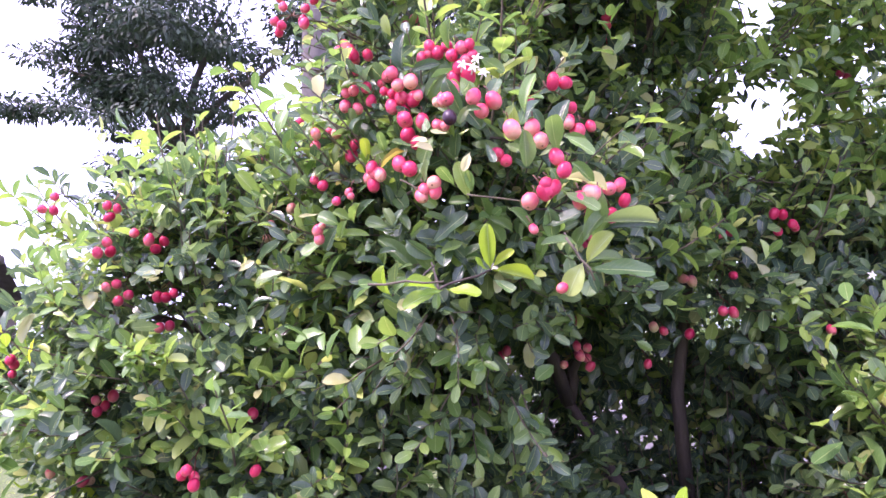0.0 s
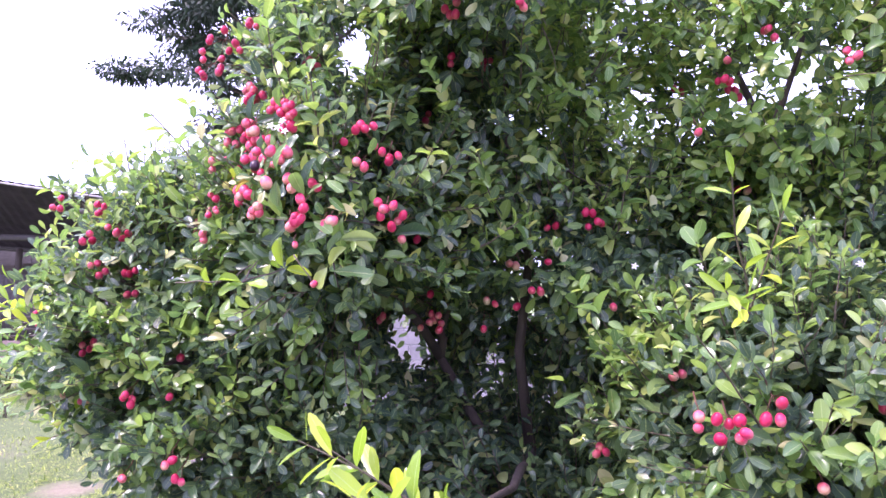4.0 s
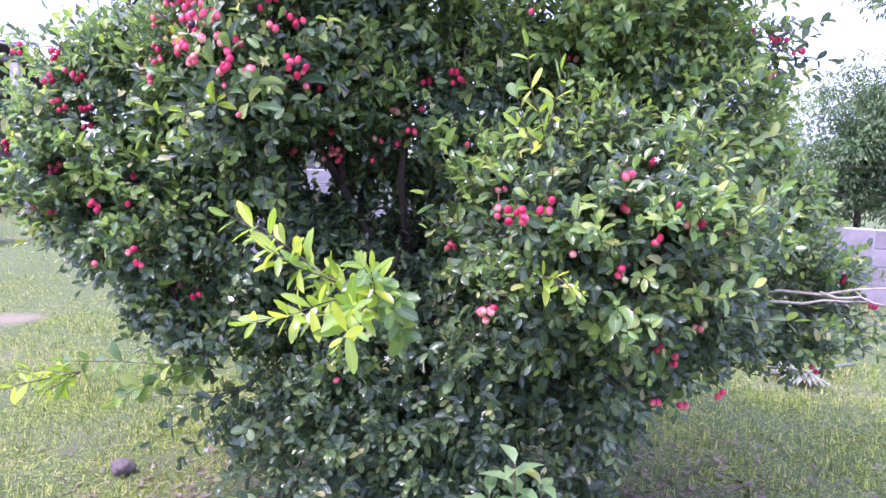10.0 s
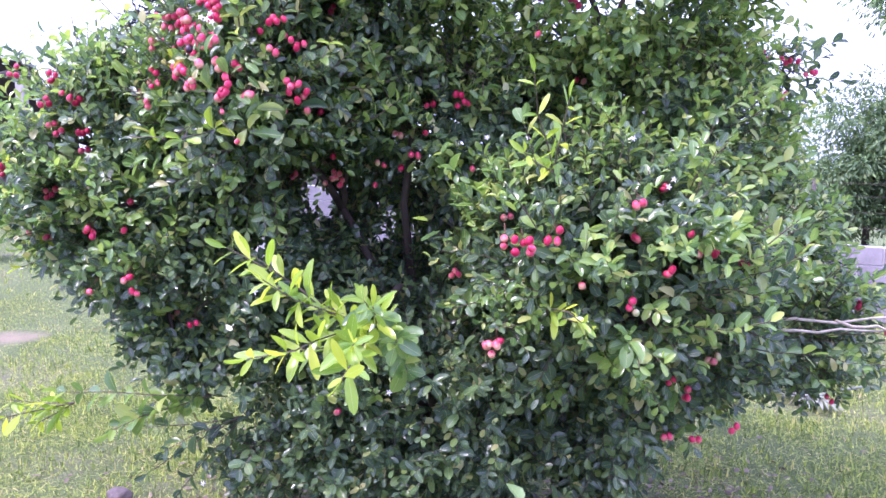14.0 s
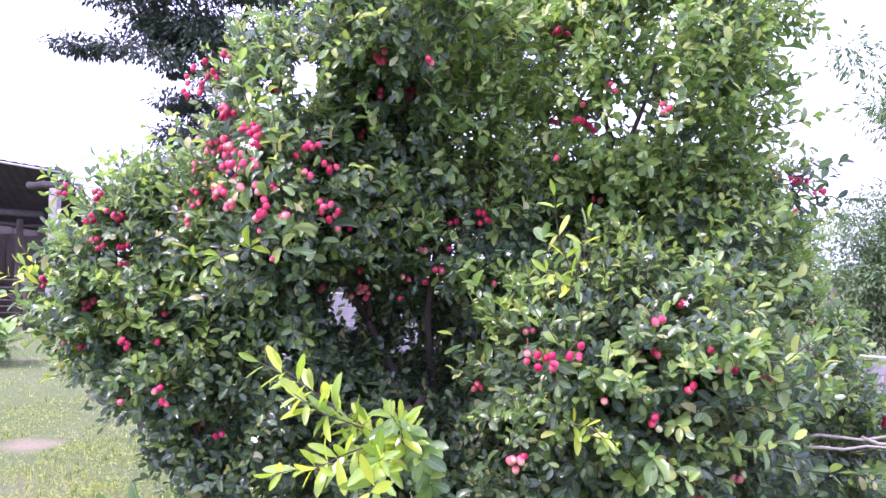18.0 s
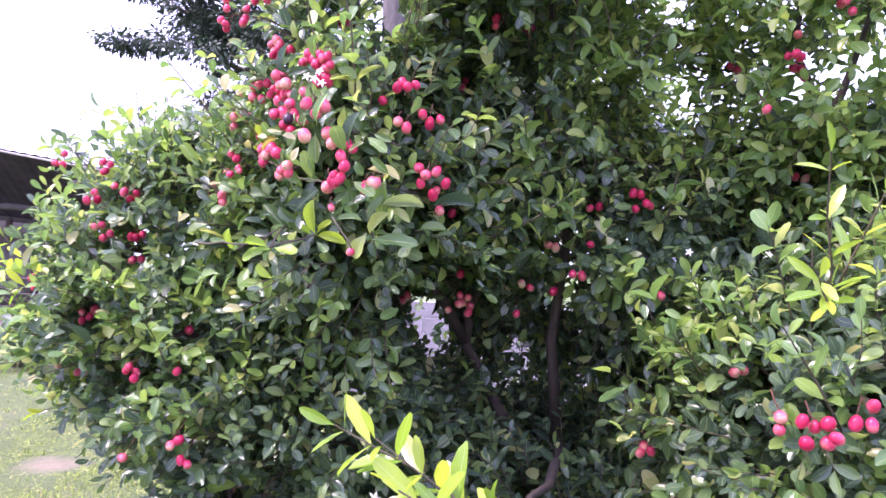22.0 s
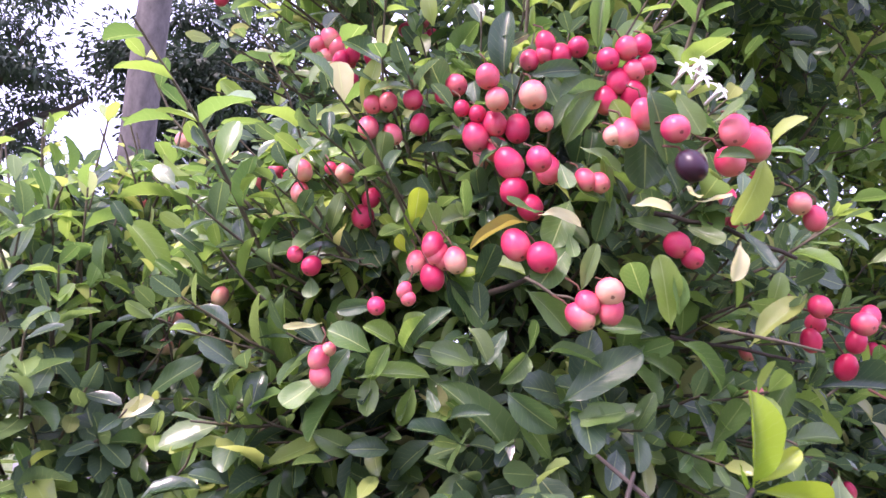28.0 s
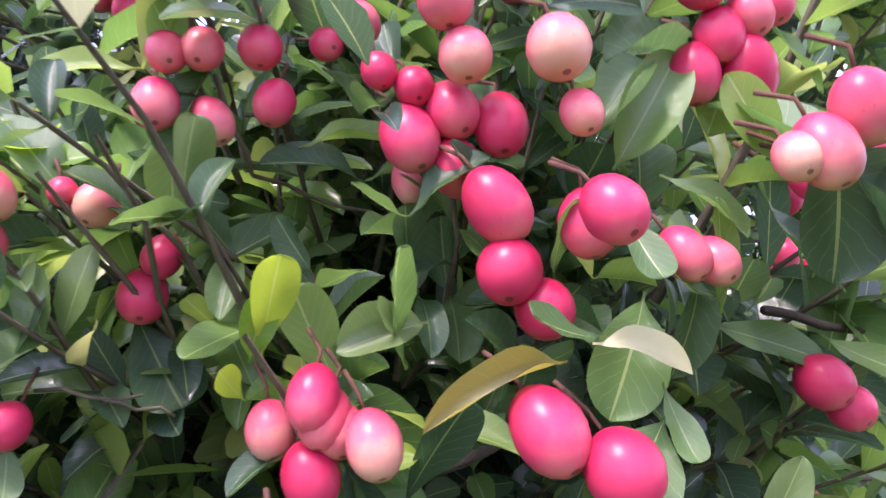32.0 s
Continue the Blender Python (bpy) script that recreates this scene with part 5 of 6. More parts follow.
def open_air(p):
    """Berries sit at the outside: no leaf just before one, none in the gap at the front of the crown."""
    ok = np.ones(len(p), bool)
    for f, r in FRUIT:
        v = p - np.array(f)
        out = unit((-0.36 * f[0], -1.0, 0.3 * (1.42 - f[2])))
        s = np.clip(v @ out, 0, 0.1 if r < 0.02 else 0.14 if f[1] < -0.45 else 0.34)
        ok &= np.linalg.norm(v - s[:, None] * out, axis=1) > r
    for a, way, r in GAPS:
        v, way = (p - a) / (1, 1, 1.4), unit(np.array(way) / (1, 1, 1.4))
        ragged = 1 + 0.3 * np.sin(p[:, 0] * 37 + p[:, 2] * 29) + 0.3 * np.sin(p[:, 1] * 41 - p[:, 2] * 53) + 0.25 * np.sin(p[:, 0] * 83 + 1)
        ok &= (np.linalg.norm(v - (v @ way)[:, None] * way, axis=1) > r * ragged)
    # the dark hollow under the crown
    ok &= (((p - (-0.24, -0.24, 1.26)) / (0.24, 0.42, 0.14)) ** 2).sum(1) > 0.9 + 0.5 * np.sin(p[:, 0] * 61 + p[:, 2] * 47)
    ok &= ~((p[:, 0] > 1.12) & (p[:, 1] < -0.02) & (np.abs(p[:, 2] - 0.93) < 0.07))
    ok &= ~((p[:, 0] < -0.79) & (p[:, 2] > 1.84) & (p[:, 2] < 2.06) & (np.sin(p[:, 0] * 57 + p[:, 2] * 71) > -0.6))
    ok &= np.linalg.norm(p - (-0.88, -0.58, 1.62), axis=1) > 0.22
    ok &= ~((p[:, 0] > -1.0) & (p[:, 0] < -0.72) & (p[:, 1] < -0.27) & (p[:, 2] > 1.42) & (p[:, 2] < 1.6))
    ok &= ~((p[:, 0] < -0.6) & (p[:, 1] < -0.43) & (p[:, 2] > 1.47) & (p[:, 2] < 2.0))
    return ok


NEAR = np.array((-0.74, -0.33, 1.68))
for bag, kind in ((mature, "m"), (broad, "m"), (fresh, "f")):
    at = np.array(bag.at)
    far = np.linalg.norm((at - NEAR) / (1.25, 0.6, 1.0), axis=1)
    ok = open_air(at)
    took = 0
    for i in np.argsort(far):
        if far[i] > 0.22 or took == 70:
            break
        if ok[i]:
            place_leaf(at[i], bag.x[i], bag.up[i], bag.size[i] * 0.85, bag.wide[i], kind)
            took += 1
    limit = np.sort(far[ok])[min(took, ok.sum() - 1)]
    stay = [i for i in range(len(at)) if far[i] >= limit]
    bag.at, bag.x, bag.up, bag.size, bag.wide = ([col[i] for i in stay] for col in (bag.at, bag.x, bag.up, bag.size, bag.wide))
# leaves that stand among the close berries
for f, r in list(FRUIT):
    if r < 0.02 and f[0] < -0.45 and f[1] < -0.22 and 1.5 < f[2] < 1.95 and rng.random() < 0.75:
        b_ = np.array(f) + np.array((0.5, 0.62, 0.2)) * rng.uniform(0.02, 0.045) + rng.normal(0, 0.006, 3)
        a = rng.uniform(0, 2 * math.pi)
        place_leaf(b_, (math.cos(a), rng.uniform(-0.5, 0.3), math.sin(a)), np.array((-0.3, -0.8, 0.5)) + rng.normal(0, 0.35, 3), rng.uniform(0.035, 0.055), rng.uniform(0.85, 1.15), "m" if rng.random() < 0.6 else "f")
foliage = mature.make("foliage", m_leaf, shrub, open_air)
foliage2 = broad.make("foliage", m_leaf, shrub, open_air)
within = inner.make("inner_foliage", m_leaf, shrub, open_air)
young = fresh.make("young_foliage", m_fresh, shrub, open_air)
limes = lime.make("new_growth", m_lime, shrub, open_air)
bronze = m_bron.make("bronze_foliage", m_bronze, shrub, open_air)

# stems and limbs
MAIN_STEMS = [((0.05, 0.25, 0), (-0.35, 0.12, 1.25), 0.034), ((0.0, 0.3, 0), (-0.95, 0.1, 1.2), 0.03), ((0.1, 0.28, 0), (0.45, 0.15, 1.5), 0.034),
         ((0.12, 0.2, 0), (0.6, -0.05, 0.9), 0.026), ((0.02, 0.2, 0), (-0.1, 0.1, 1.0), 0.03), ((0.15, 0.3, 0), (1.0, 0.3, 1.0), 0.026)]
for a, e, r in MAIN_STEMS:
    bm = bmesh.new()
    tube(bm, wander(a, e, 6, 0.055, rng, 0.05), [0.7 * r * (1 - 0.08 * i) for i in range(7)], 8)
    part("stem", bm, m_bark, shrub, "brown woody stem")
BOUGHS = [((-0.35, 0.12, 1.25), (-0.62, -0.2, 1.62)), ((-0.35, 0.12, 1.25), (-0.28, 0.05, 1.42)), ((-0.5, 0.05, 1.5), (-0.68, 0.05, 2.1)), 
         ((-0.95, 0.1, 1.2), (-1.35, 0.1, 1.5)), ((-0.95, 0.1, 1.2), (-1.0, -0.2, 1.25)), ((0.45, 0.15, 1.5), (0.5, 0.1, 2.4)), ((0.45, 0.15, 1.5), (0.66, 0.12, 2.2)),
         ((0.45, 0.15, 1.5), (0.9, 0.4, 1.8)), ((0.6, -0.05, 0.9), (0.45, -0.55, 1.15)), ((0.6, -0.05, 0.9), (0.8, -0.35, 0.85)), ((-0.1, 0.1, 1.0), (-0.2, -0.55, 0.98)),
         ((1.0, 0.3, 1.0), (1.5, 0.35, 0.9)), ((-0.1, 0.1, 1.0), (-0.17, 0.0, 2.2)), ((-0.95, 0.1, 1.2), (-0.8, -0.2, 0.75)), ((0.9, 0.4, 1.8), (1.3, 0.5, 1.82))]
for a, e in BOUGHS:
    bm = bmesh.new()
    tube(bm, wander(a, e, 5, 0.02, rng, 0.03), [0.016 - 0.0022 * i for i in range(6)], 6)
    part("limb", bm, m_bark, shrub)
for a, e in (((1.06, -0.06, 0.92), (1.66, -0.10, 0.965)), ((1.10, -0.10, 0.90), (1.44, -0.11, 0.912)), ((1.30, -0.08, 0.935), (1.50, -0.14, 0.905))):
    bm = bmesh.new()
    tube(bm, wander(a, e, 5, 0.008, rng), [0.0062 - 0.0006 * i for i in range(6)], 6)
    part("bare_branch", bm, m_dead, shrub, "bleached bare branch")
tw = twigs.make("twig_mass", m_twig, shrub)



# ---- things round the lawn ----
def crown(rng, name, centre, radii, clumps, per, size, template, mat, parent, clump_r=0.35, flat=0.6):
    """Leaves in uneven clumps inside an ellipsoid."""
    bag = Leaves(template)
    for _ in range(clumps):
        d = unit(rng.normal(0, 1, 3))
        c = np.array(centre) + d * np.array(radii) * rng.uniform(0.45, 1.05) * (1 + 0.45 * noise.noise(Vector(d * 2.3) + Vector(centre)))
        s = clump_r * rng.uniform(0.6, 1.3)
        for _ in range(per):
            e = unit(rng.normal(0, 1, 3))
            p = c + e * s * rng.random() ** 0.5 * np.array((1.2, 1.2, flat))
            bag.add(p, unit(e + np.array((0, 0, -0.4)) + rng.normal(0, 0.3, 3)), unit(np.array((0, 0, 1.0)) + rng.normal(0, 0.5, 3)), size * rng.uniform(0.6, 1.2))
    return bag.make(name, mat, parent)


rng = np.random.default_rng(21)
# large dark tree beyond the shed
tree = tagged(new("tree"), "tall dark broad-crowned tree standing beyond the shed", "tree")
bm = bmesh.new()
tube(bm, wander((-4.6, 12.6, 0), (-5.2, 12.4, 5.4), 6, 0.08, rng), [0.2 - 0.015 * i for i in range(7)], 10)
part("trunk", bm, m_treebark, tree)
for e in ((-7.2, 12.2, 6.4), (-6.2, 11.6, 7.4), (-4.4, 12.2, 7.6), (-3.4, 12.4, 6.6), (-6.4, 12.6, 5.4)):
    bm = bmesh.new()
    tube(bm, wander((-5.15, 12.4, 4.9), e, 5, 0.1, rng, 0.2), [0.1 - 0.014 * i for i in range(6)], 7)
    part("limb", bm, m_treebark, tree)
crown(rng, "crown", (-5.75, 12.2, 6.8), (2.3, 1.7, 1.9), 110, 250, 0.13, SMALL, m_tree, tree, 0.46, 0.42)
tagged(tree.children[-1], "airy dark green leaf clumps")
crown(rng, "crown", (-5.95, 12.4, 4.03), (0.75, 0.6, 0.85), 22, 220, 0.13, SMALL, m_tree, tree, 0.34, 0.6)
tagged(tree.children[-1], "airy dark green leaf clumps")

tree2 = tagged(new("tree"), "tall dark tree far behind the shrub", "tree")
bm = bmesh.new()
tube(bm, wander((-0.9, 12.8, 0), (-0.9, 12.6, 6.0), 6, 0.08, rng), [0.16 - 0.012 * i for i in range(7)], 10)
part("trunk", bm, m_treebark, tree2)
for e in ((-2.0, 12.6, 5.4), (-1.6, 12.2, 6.8), (-0.2, 12.4, 7.6), (0.6, 12.6, 6.2)):
    bm = bmesh.new()
    tube(bm, wander((-0.9, 12.7, 4.2), e, 5, 0.08, rng, 0.2), [0.08 - 0.011 * i for i in range(6)], 7)
    part("limb", bm, m_treebark, tree2)
crown(rng, "crown", (-0.7, 12.5, 6.6), (2.2, 1.3, 2.5), 92, 500, 0.14, SMALL, m_tree, tree2, 0.6, 0.5)

tree.location = (0.15, -0.2, 0)

# pale grey trunk far behind the shrub
palm = tagged(new("tree"), "tall tree with smooth pale grey trunk behind the shrub", "tree")
bm = bmesh.new()
tube(bm, wander((-2.0, 8.2, 0), (-1.9, 8.2, 8.6), 8, 0.03, rng), [0.27, 0.24, 0.225, 0.215, 0.21, 0.205, 0.2, 0.19, 0.18], 16)
part("trunk", bm, m_trunk, palm)
for e in ((-3.4, 8.4, 10.0), (0.0, 8.6, 10.2), (-1.6, 9.4, 10.6)):
    bm = bmesh.new()
    tube(bm, wander((-1.9, 8.2, 8.4), e, 4, 0.06, rng), [0.13, 0.1, 0.08, 0.055, 0.03], 7)
    part("limb", bm, m_trunk, palm)
crown(rng, "crown", (-1.6, 8.7, 10.0), (2.4, 1.4, 1.2), 70, 130, 0.14, SMALL, m_tree, palm, 0.5)

# hedge shrubs and trees beyond the low wall
for c, r, k in (((4.95, 6.2, 1.45), (0.75, 0.5, 1.0), 130), ((6.4, 5.6, 1.6), (1.1, 0.6, 1.25), 120), ((4.5, 8.6, 1.5), (1.1, 0.6, 1.0), 90), ((0.9, 8.6, 1.2), (1.4, 0.8, 0.9), 50), ((3.3, 8.9, 1.6), (0.8, 0.5, 1.1), 60)):
    h = tagged(new("hedge_shrub"), "fine-leaved green shrub growing behind the block wall", "shrub", "shrubs behind the wall")
    bm = bmesh.new()
    tube(bm, wander((c[0], c[1], 0), (c[0] + 0.05, c[1], c[2] + 0.3), 5, 0.03, rng), [0.05, 0.045, 0.04, 0.034, 0.028, 0.02], 7)
    part("stem", bm, m_bark, h)
    crown(rng, "foliage", c, r, int(k * 1.5), 130, 0.062, SMALL, m_plant if c[1] > 8.5 else m_hedge, h, 0.22, 0.8)
tr2 = tagged(new("tree"), "tree with drooping leafy branches beyond the wall", "tree")
bm = bmesh.new()
tube(bm, wander((5.6, 6.2, 0), (5.2, 6.0, 4.0), 6, 0.05, rng), [0.09, 0.085, 0.08, 0.07, 0.06, 0.05, 0.03], 8)
part("trunk", bm, m_treebark, tr2)
crown(rng, "crown", (5.3, 6.0, 3.7), (1.0, 0.8, 0.8), 40, 90, 0.09, SMALL, m_hedge, tr2, 0.25, 0.9)

# low wall of concrete blocks
wall = tagged(new("wall_back"), "low grey concrete block wall along the lawn", "wall", kind="structure")


def block_wall(a, e, courses, start, block=(0.40, 0.14, 0.166)):
    a, e = Vector((*a, 0)), Vector((*e, 0))
    d = (e - a).normalized()
    turn = Matrix.Rotation(math.atan2(d.y, d.x), 4, "Z")
    n = int((e - a).length / (block[0] + 0.012))
    bm = bmesh.new()
    box(bm, ((e - a).length, block[1] - 0.02, courses * (block[2] + 0.012) - 0.005), Matrix.Translation((a + e) / 2 + Vector((0, 0, courses * (block[2] + 0.012) / 2))) @ turn)
    part("mortar_bed", bm, m_mortar, wall, smooth=False)
    bm = bmesh.new()
    box(bm, block, bevel=0.006)
    me = bpy.data.meshes.new("block")
    bm.to_mesh(me)
    bm.free()
    me.materials.append(m_block)
    for c in range(courses):
        for i in range(n):
            p = a + d * ((i + 0.5 + 0.5 * (c % 2)) * (block[0] + 0.012))
            if (p - a).length > (e - a).length - 0.1:
                continue
            ob = new("block", me)
            ob.matrix_local = Matrix.Translation(p + Vector((0, 0, (c + 0.5) * (block[2] + 0.012)))) @ turn @ pose(0, 0, 0, 0, 0, rng.normal(0, 0.4))
            ob.parent = wall


block_wall((0.6, 6.15), (8.2, 2.35), 4, 0)
block_wall((-2.4, 6.4), (0.6, 6.4), 6, 0)

# pale post beyond the wall
bm = bmesh.new()
box(bm, (0.12, 0.12, 1.36), Matrix.Translation((3.62, 5.75, 0.68)), 0.012)
tagged(part("fence_post", bm, m_concrete, smooth=False), "pale concrete fence post beyond the block wall", "post")

# wire fence behind the wall
wires = tagged(new("wire_fence"), "thin wire fence on rough posts behind the block wall", "fence")
ends = [(2.6 + 1.1 * i, 5.62 - 0.55 * i) for i in range(5)]
for x, y in ends:
    bm = bmesh.new()
    tube(bm, wander((x, y, 0), (x + 0.03, y, 1.32), 4, 0.015, rng), [0.03, 0.028, 0.027, 0.025, 0.022], 7)
    part("post", bm, m_plank, wires)
for z in (0.85, 1.0, 1.15, 1.28):
    bm = bmesh.new()
    tube(bm, [(x, y, z + rng.uniform(-0.02, 0.02)) for x, y in ends], [0.0035] * 5, 4)
    part("wire", bm, m_pole, wires)

# open shed with a sheet roof
shed = tagged(new("shed"), "open timber shed with a dark sagging sheet roof", "shed")
bm = bmesh.new()
nx = 60
rows = []
for (x0, y0, z0), (x1, y1, z1) in (((-13.2, 10.6, 4.0), (-6.98, 10.6, 2.93)), ((-14.5, 13.0, 3.2), (-7.75, 13.0, 2.2)), ((-15.0, 14.6, 2.7), (-8.2, 14.6, 1.75))):
    rows.append([bm.verts.new((x0 + (x1 - x0) * i / nx, y0, z0 + (z1 - z0) * i / nx + 0.018 * (i % 2) - 0.06 * math.sin(math.pi * i / nx))) for i in range(nx + 1)])
for r0, r1 in zip(rows, rows[1:]):
    for i in range(nx):
        bm.faces.new((r0[i], r0[i + 1], r1[i + 1], r1[i]))
r = bmesh.ops.solidify(bm, geom=bm.faces[:], thickness=0.03)
part("roof", bm, m_roof, shed, "dark corrugated sheet roof", smooth=False)


def post(name, x, y, h, r, mat, square=False):
    bm = bmesh.new()
    if square:
        box(bm, (2 * r, 2 * r, h), Matrix.Translation((x, y, h / 2)), 0.01)
    else:
        tube(bm, wander((x, y, 0), (x, y, h), 5, 0.012, rng), [r * (1.05 - 0.03 * i) for i in range(6)], 9)
    part(name, bm, mat, shed)


post("concrete_post", -7.19, 10.69, 2.62, 0.075, m_concrete, True)
for x, y in ((-8.65, 12.0), (-9.3, 14.0), (-10.2, 12.6)):
    post("pole", x, y, 2.1, 0.07, m_pole)
for a, e, rr in (((-6.9, 10.69, 2.68), (-7.7, 10.69, 2.66), 0.07), ((-8.2, 12.0, 2.2), (-12.5, 12.0, 2.4), 0.07), ((-8.4, 12.9, 2.0), (-13.0, 12.9, 2.2), 0.05)):
    bm = bmesh.new()
    tube(bm, wander(a, e, 6, 0.015, rng), [rr] * 7, 8)
    part("beam", bm, m_plank, shed)
fence = tagged(new("rail_fence"), "rough weathered pole fence along the shed front", "fence")
for k in range(8):
    bm = bmesh.new()
    z = 0.12 + 0.115 * k
    tube(bm, wander((-7.25, 10.75, z), (-12.2, 9.2, z + rng.uniform(-0.06, 0.06)), 6, 0.02, rng), [0.02] * 7, 6)
    part("rail", bm, m_pole, fence)
for i in range(4):
    bm = bmesh.new()
    x = -7.6 - 1.25 * i
    tube(bm, wander((x, 10.62 - 0.39 * i, 0), (x, 10.62 - 0.39 * i, 1.0), 3, 0.01, rng), [0.045] * 4, 7)
    part("fence_post", bm, m_pole, fence)
# pale edge strip under the roof, dark planks for the inner shade, corrugated panel, board
bm = bmesh.new()
tube(bm, [(-13.2 + 6.22 * i / 12, 10.56, 3.96 - 1.07 * i / 12 - 0.06 * math.sin(math.pi * i / 12)) for i in range(13)], [0.022] * 13, 6)
part("roof_edge", bm, m_concrete, shed, "pale metal edge strip")
# added dark planks stand in for the deep shade under the roof
shade_planks = tagged(new("wall_partition"), "dark planks added for the shade inside the shed", "wall", kind="structure")
for i in range(22):
    bm = bmesh.new()
    box(bm, (0.34, 0.035, 1.9 + rng.uniform(-0.25, 0.1)), Matrix.Translation((-15.9 + 0.345 * i, 12.95 + rng.uniform(-0.02, 0.02), 0.92)), 0.005)
    part("plank", bm, m_pole, shade_planks, smooth=False)
bm = bmesh.new()
for i in range(30):
    v = [bm.verts.new((-10.5 + 1.15 * k / 29, 12.1 + 0.02 * math.sin(k * 1.57), z)) for k in (i, i + 1) for z in (0.15, 1.55)]
    bm.faces.new((v[0], v[2], v[3], v[1]))
bmesh.ops.remove_doubles(bm, verts=bm.verts[:], dist=0.001)
bmesh.ops.solidify(bm, geom=bm.faces[:], thickness=0.008)
tagged(part("metal_sheet", bm, m_plank), "grey corrugated metal sheet leaning inside the shed", "sheet")
bm = bmesh.new()
box(bm, (0.46, 0.04, 0.42), Matrix.Translation((-8.26, 9.9, 0.21)) @ Matrix.Rotation(radians(14), 4, "Z"), 0.006)
tagged(part("board", bm, m_brick, smooth=False), "pinkish brown board standing against the pole fence", "board")
back = tagged(new("wall_shed"), "grey weathered plank wall at the back of the shed", "wall", kind="structure")
for i in range(26):
    bm = bmesh.new()
    box(bm, (0.30, 0.03, 2.3 + rng.uniform(-0.1, 0.1)), Matrix.Translation((-16.5 + 0.2985 * i, 14.95 + rng.uniform(-0.01, 0.01), 1.15)), 0.004)
    part("plank", bm, m_plank, back, smooth=False)
for c, r, k in (((-8.5, 13.6, 0.8), (0.7, 0.5, 0.7), 16), ((-11.0, 13.8, 0.8), (0.9, 0.5, 0.7), 18), ((-6.4, 13.5, 0.9), (0.8, 0.6, 0.8), 16)):
    h = tagged(new("garden_bush"), "dark green bush growing behind the shed", "bush", "bushes behind the shed")
    bm = bmesh.new()
    tube(bm, [(c[0], c[1], 0), (c[0], c[1], c[2])], [0.04, 0.03], 7)
    part("stem", bm, m_bark, h)
    crown(rng, "foliage", c, r, k, 90, 0.2, SMALL, m_hedge, h, 0.35)


for ob in (shed, fence, shade_planks, back, bpy.data.objects["metal_sheet"], bpy.data.objects["board"]):
    ob.location = (-0.33, -0.25, 0)


def rosette(x, y, h, n, size, spread=0.22):
    """Leafy garden plant: whorls of broad upright leaves on pale stalks."""
    p = tagged(new("garden_plant"), "leafy garden plant with broad pale green leaves", "plant", "plants by the shed")
    bag = Leaves(BROAD)
    tws = Twigs()
    for i in range(n):
        a = rng.uniform(0, 2 * math.pi)
        b_ = np.array((x + rng.normal(0, 0.06), y + rng.normal(0, 0.06), 0))
        out = spread * rng.random() ** 0.5
        t = b_ + np.array((math.cos(a) * out, math.sin(a) * out, h * rng.uniform(0.45, 0.8)))
        tws.add([b_, (b_ + t) / 2 + (0, 0, 0.05), t], 0.012, 0.008)
        for k in range(11):
            g = a + k * 2.4
            bag.add(t - (0, 0, 0.025 * k), (math.cos(g), math.sin(g), 1.1 - 0.14 * k), (math.cos(g) * -0.6, math.sin(g) * -0.6, 1), size * rng.uniform(0.65, 1.05), 0.85)
    tws.make("stalk", m_twig, p)
    bag.make("leaves", m_plant, p)
    return p


rosette(-6.14, 6.75, 0.72, 14, 0.25, 0.34)
rosette(-6.85, 7.1, 0.5, 6, 0.2)
rosette(-5.55, 5.3, 0.2, 4, 0.1, 0.12)

# seedling at the foot of the shrub
sd_ = tagged(new("seedling"), "pale green leafy seedling at the foot of the shrub", "seedling")
bag, tws = Leaves(leaf_template((0.0, 0.1, 0.3, 0.55, 0.8, 1.0), (0.02, 0.05, 0.2, 0.24, 0.14, 0.01), fold=0.2, curl=0.3)), Twigs()
for (x, y), h, n in (((0.22, -0.80), 0.62, 15), ((0.29, -0.78), 0.56, 12), ((0.16, -0.80), 0.54, 11), ((0.25, -0.86), 0.5, 10)):
    tws.add([(x, y, 0), (x + 0.01, y, h * 0.5), (x, y, h)], 0.005, 0.003)
    for k in range(n):
        a = k * 2.4 + x * 9
        z = h - 0.018 * k
        bag.add((x, y, z), (math.cos(a), math.sin(a), 0.95 - 0.1 * k), (0, 0, 1), 0.075 + 0.004 * k, 0.95)
tws.make("stalk", m_twig, sd_)
bag.make("leaves", m_plant, sd_)


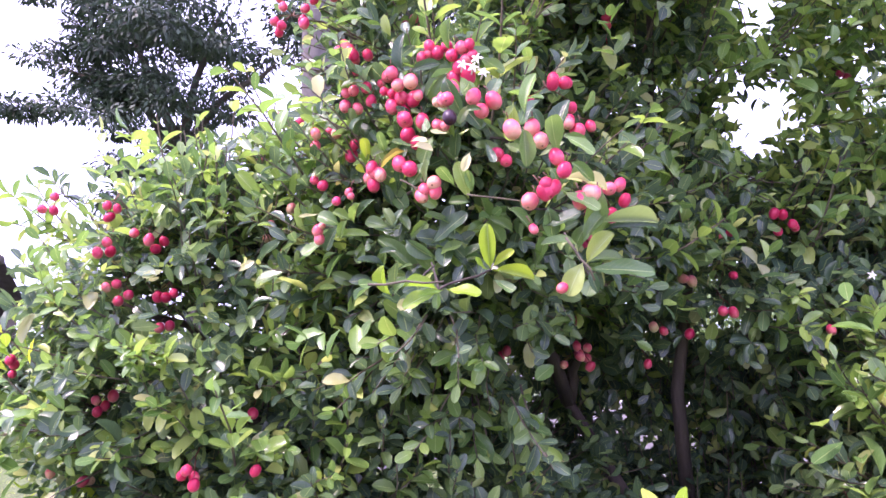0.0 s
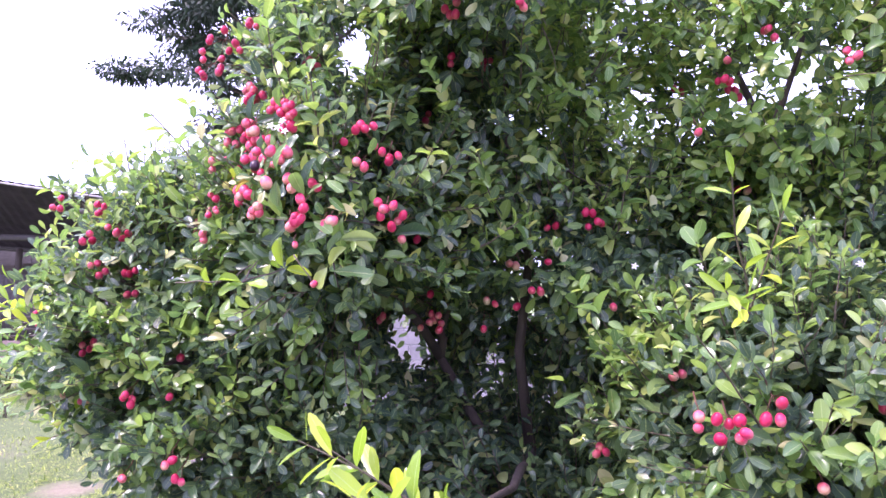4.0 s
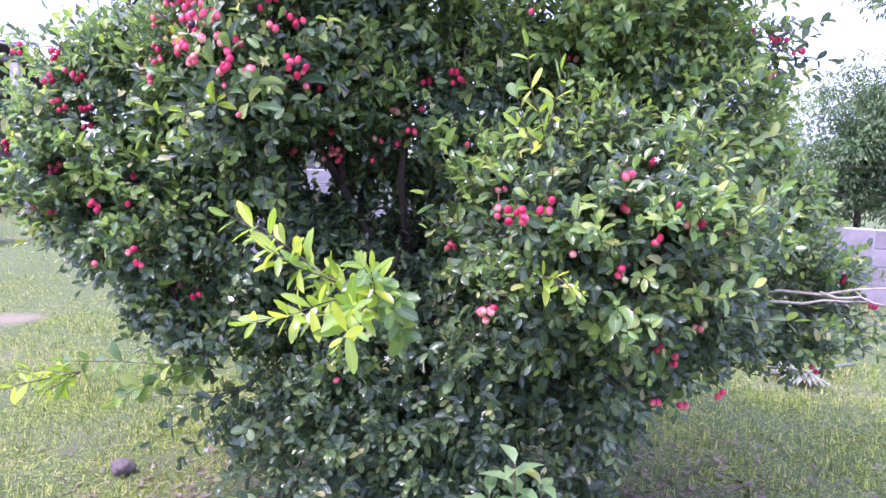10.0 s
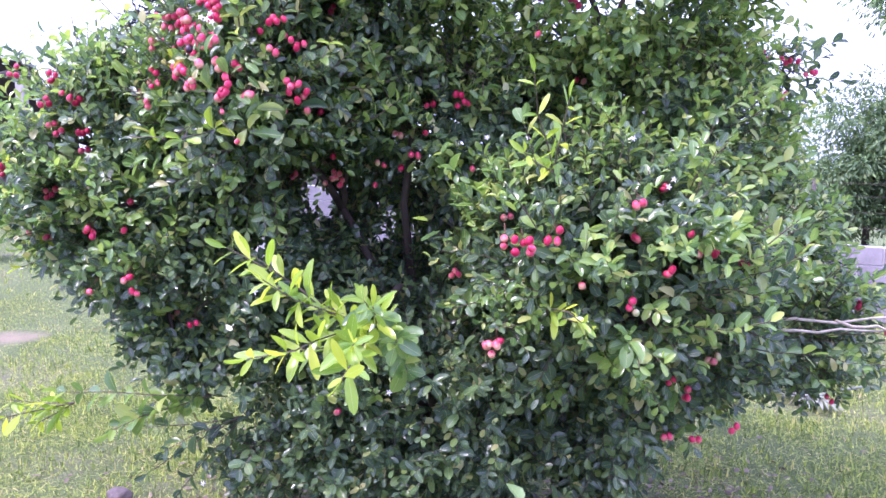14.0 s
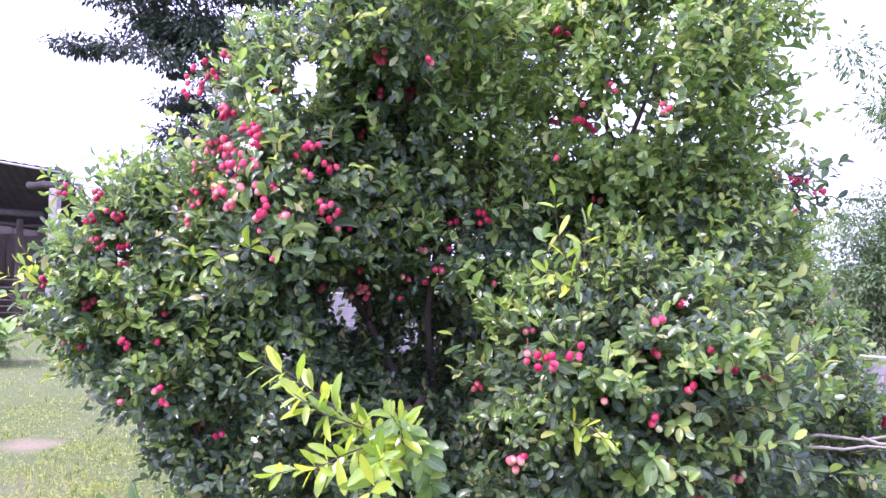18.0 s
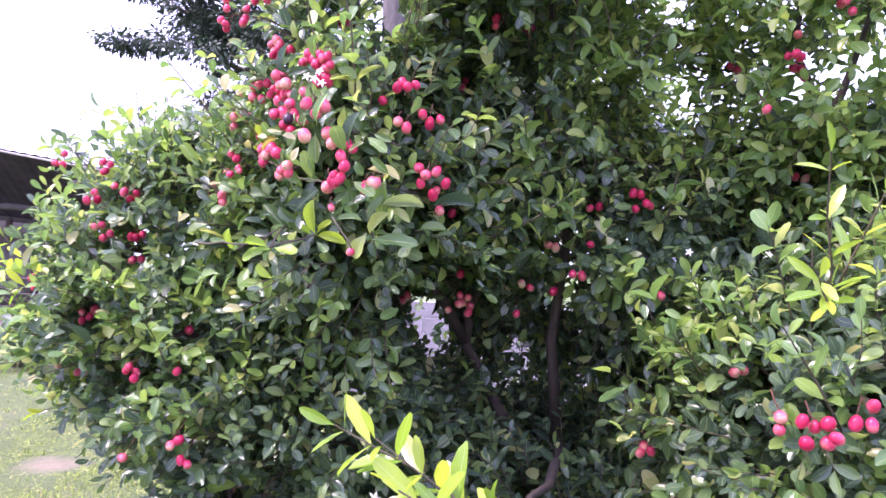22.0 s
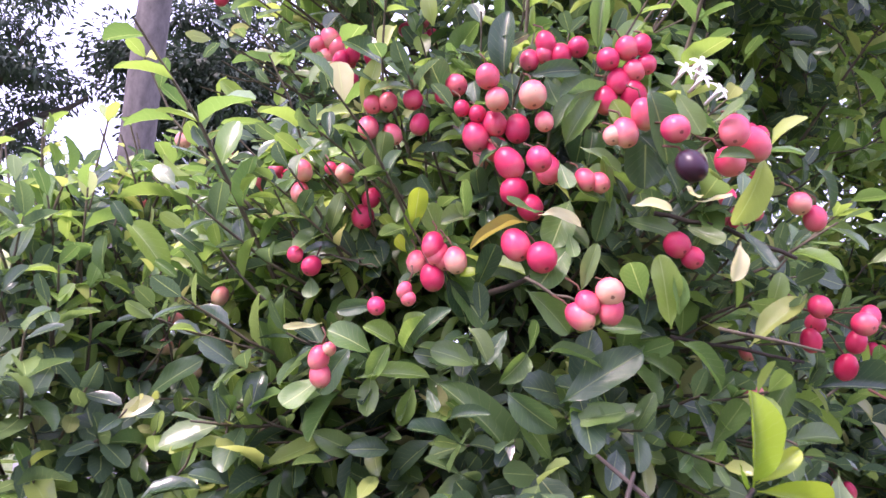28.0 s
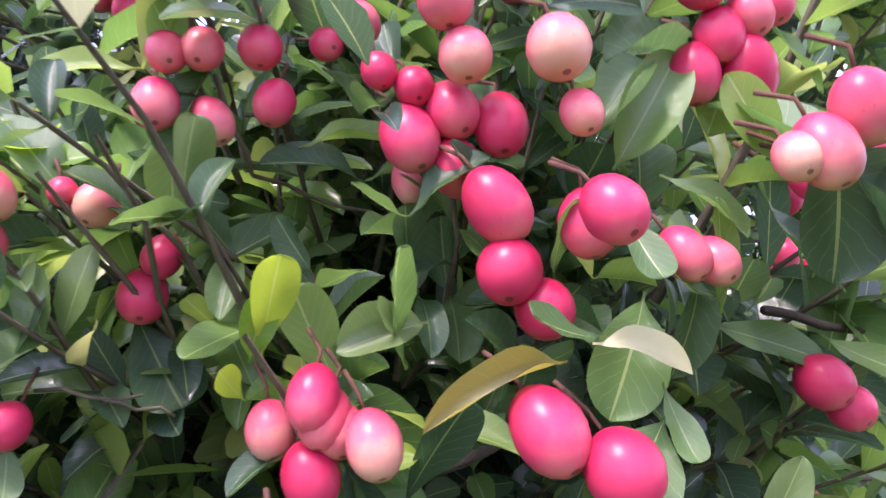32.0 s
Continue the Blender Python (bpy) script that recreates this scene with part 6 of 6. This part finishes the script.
def pebble(name, x, y, size, mat, label, category):
    bm = bmesh.new()
    bmesh.ops.create_icosphere(bm, subdivisions=3, radius=1)
    for v in bm.verts:
        k = 1 + 0.25 * noise.noise(v.co * 1.7 + Vector((x, y, 0)))
        v.co = Vector((v.co.x * size[0] * k, v.co.y * size[1] * k, v.co.z * size[2] * k))
    ob = part(name, bm, mat)
    ob.location = (x, y, ground_height(x, y) + size[2] * 0.75)
    return tagged(ob, label, category)


pebble("stone", -1.30, 0.40, (0.05, 0.04, 0.035), m_stone, "small dark rounded stone lying on the grass", "stone")
pebble("stone", -3.50, 2.33, (0.08, 0.06, 0.04), m_treebark, "dark clod lying on the lawn", "stone")
pebble("stone", -2.65, 3.69, (0.07, 0.05, 0.03), m_stone, "flat grey stone lying on the lawn", "stone")

# dry leaves under the shrub
bag = Leaves(INNER)
for _ in range(3600):
    left = rng.random() < 0.35
    x, y = (rng.normal(-0.7, 0.5), rng.normal(-0.1, 0.5)) if left else (rng.normal(0.9, 0.5), rng.normal(-0.15, 0.5))
    a = rng.uniform(0, 6.28)
    bag.add((x, y, ground_height(x, y) + rng.uniform(0.004, 0.02)), (math.cos(a), math.sin(a), rng.normal(0, 0.2)), (rng.normal(0, 0.4), rng.normal(0, 0.4), 1), rng.uniform(0.015, 0.045))
tagged(bag.make("leaf_litter", m_dryleaf, None), "dry brown fallen leaves under the shrub", "leaves")

# fallen palm frond
frond = tagged(new("palm_frond"), "dry grey-green fan palm frond fallen on the grass", "frond")
bm = bmesh.new()
tube(bm, [(2.3, 1.9, 0.05), (2.52, 2.05, 0.045), (2.75, 2.16, 0.04)], [0.012, 0.010, 0.009], 6)
part("stalk", bm, m_frond, frond)
bag = Leaves(leaf_template((0, 0.4, 0.8, 1.0), (0.02, 0.05, 0.035, 0.004), fold=0.5, curl=0.08))
for i in range(22):
    a = radians(120 + 160 * i / 21)
    bag.add((2.3, 1.9, 0.05), (math.cos(a), math.sin(a), 0.12 * rng.random()), (0, 0, 1), rng.uniform(0.2, 0.28))
bag.make("blades", m_frond, frond)
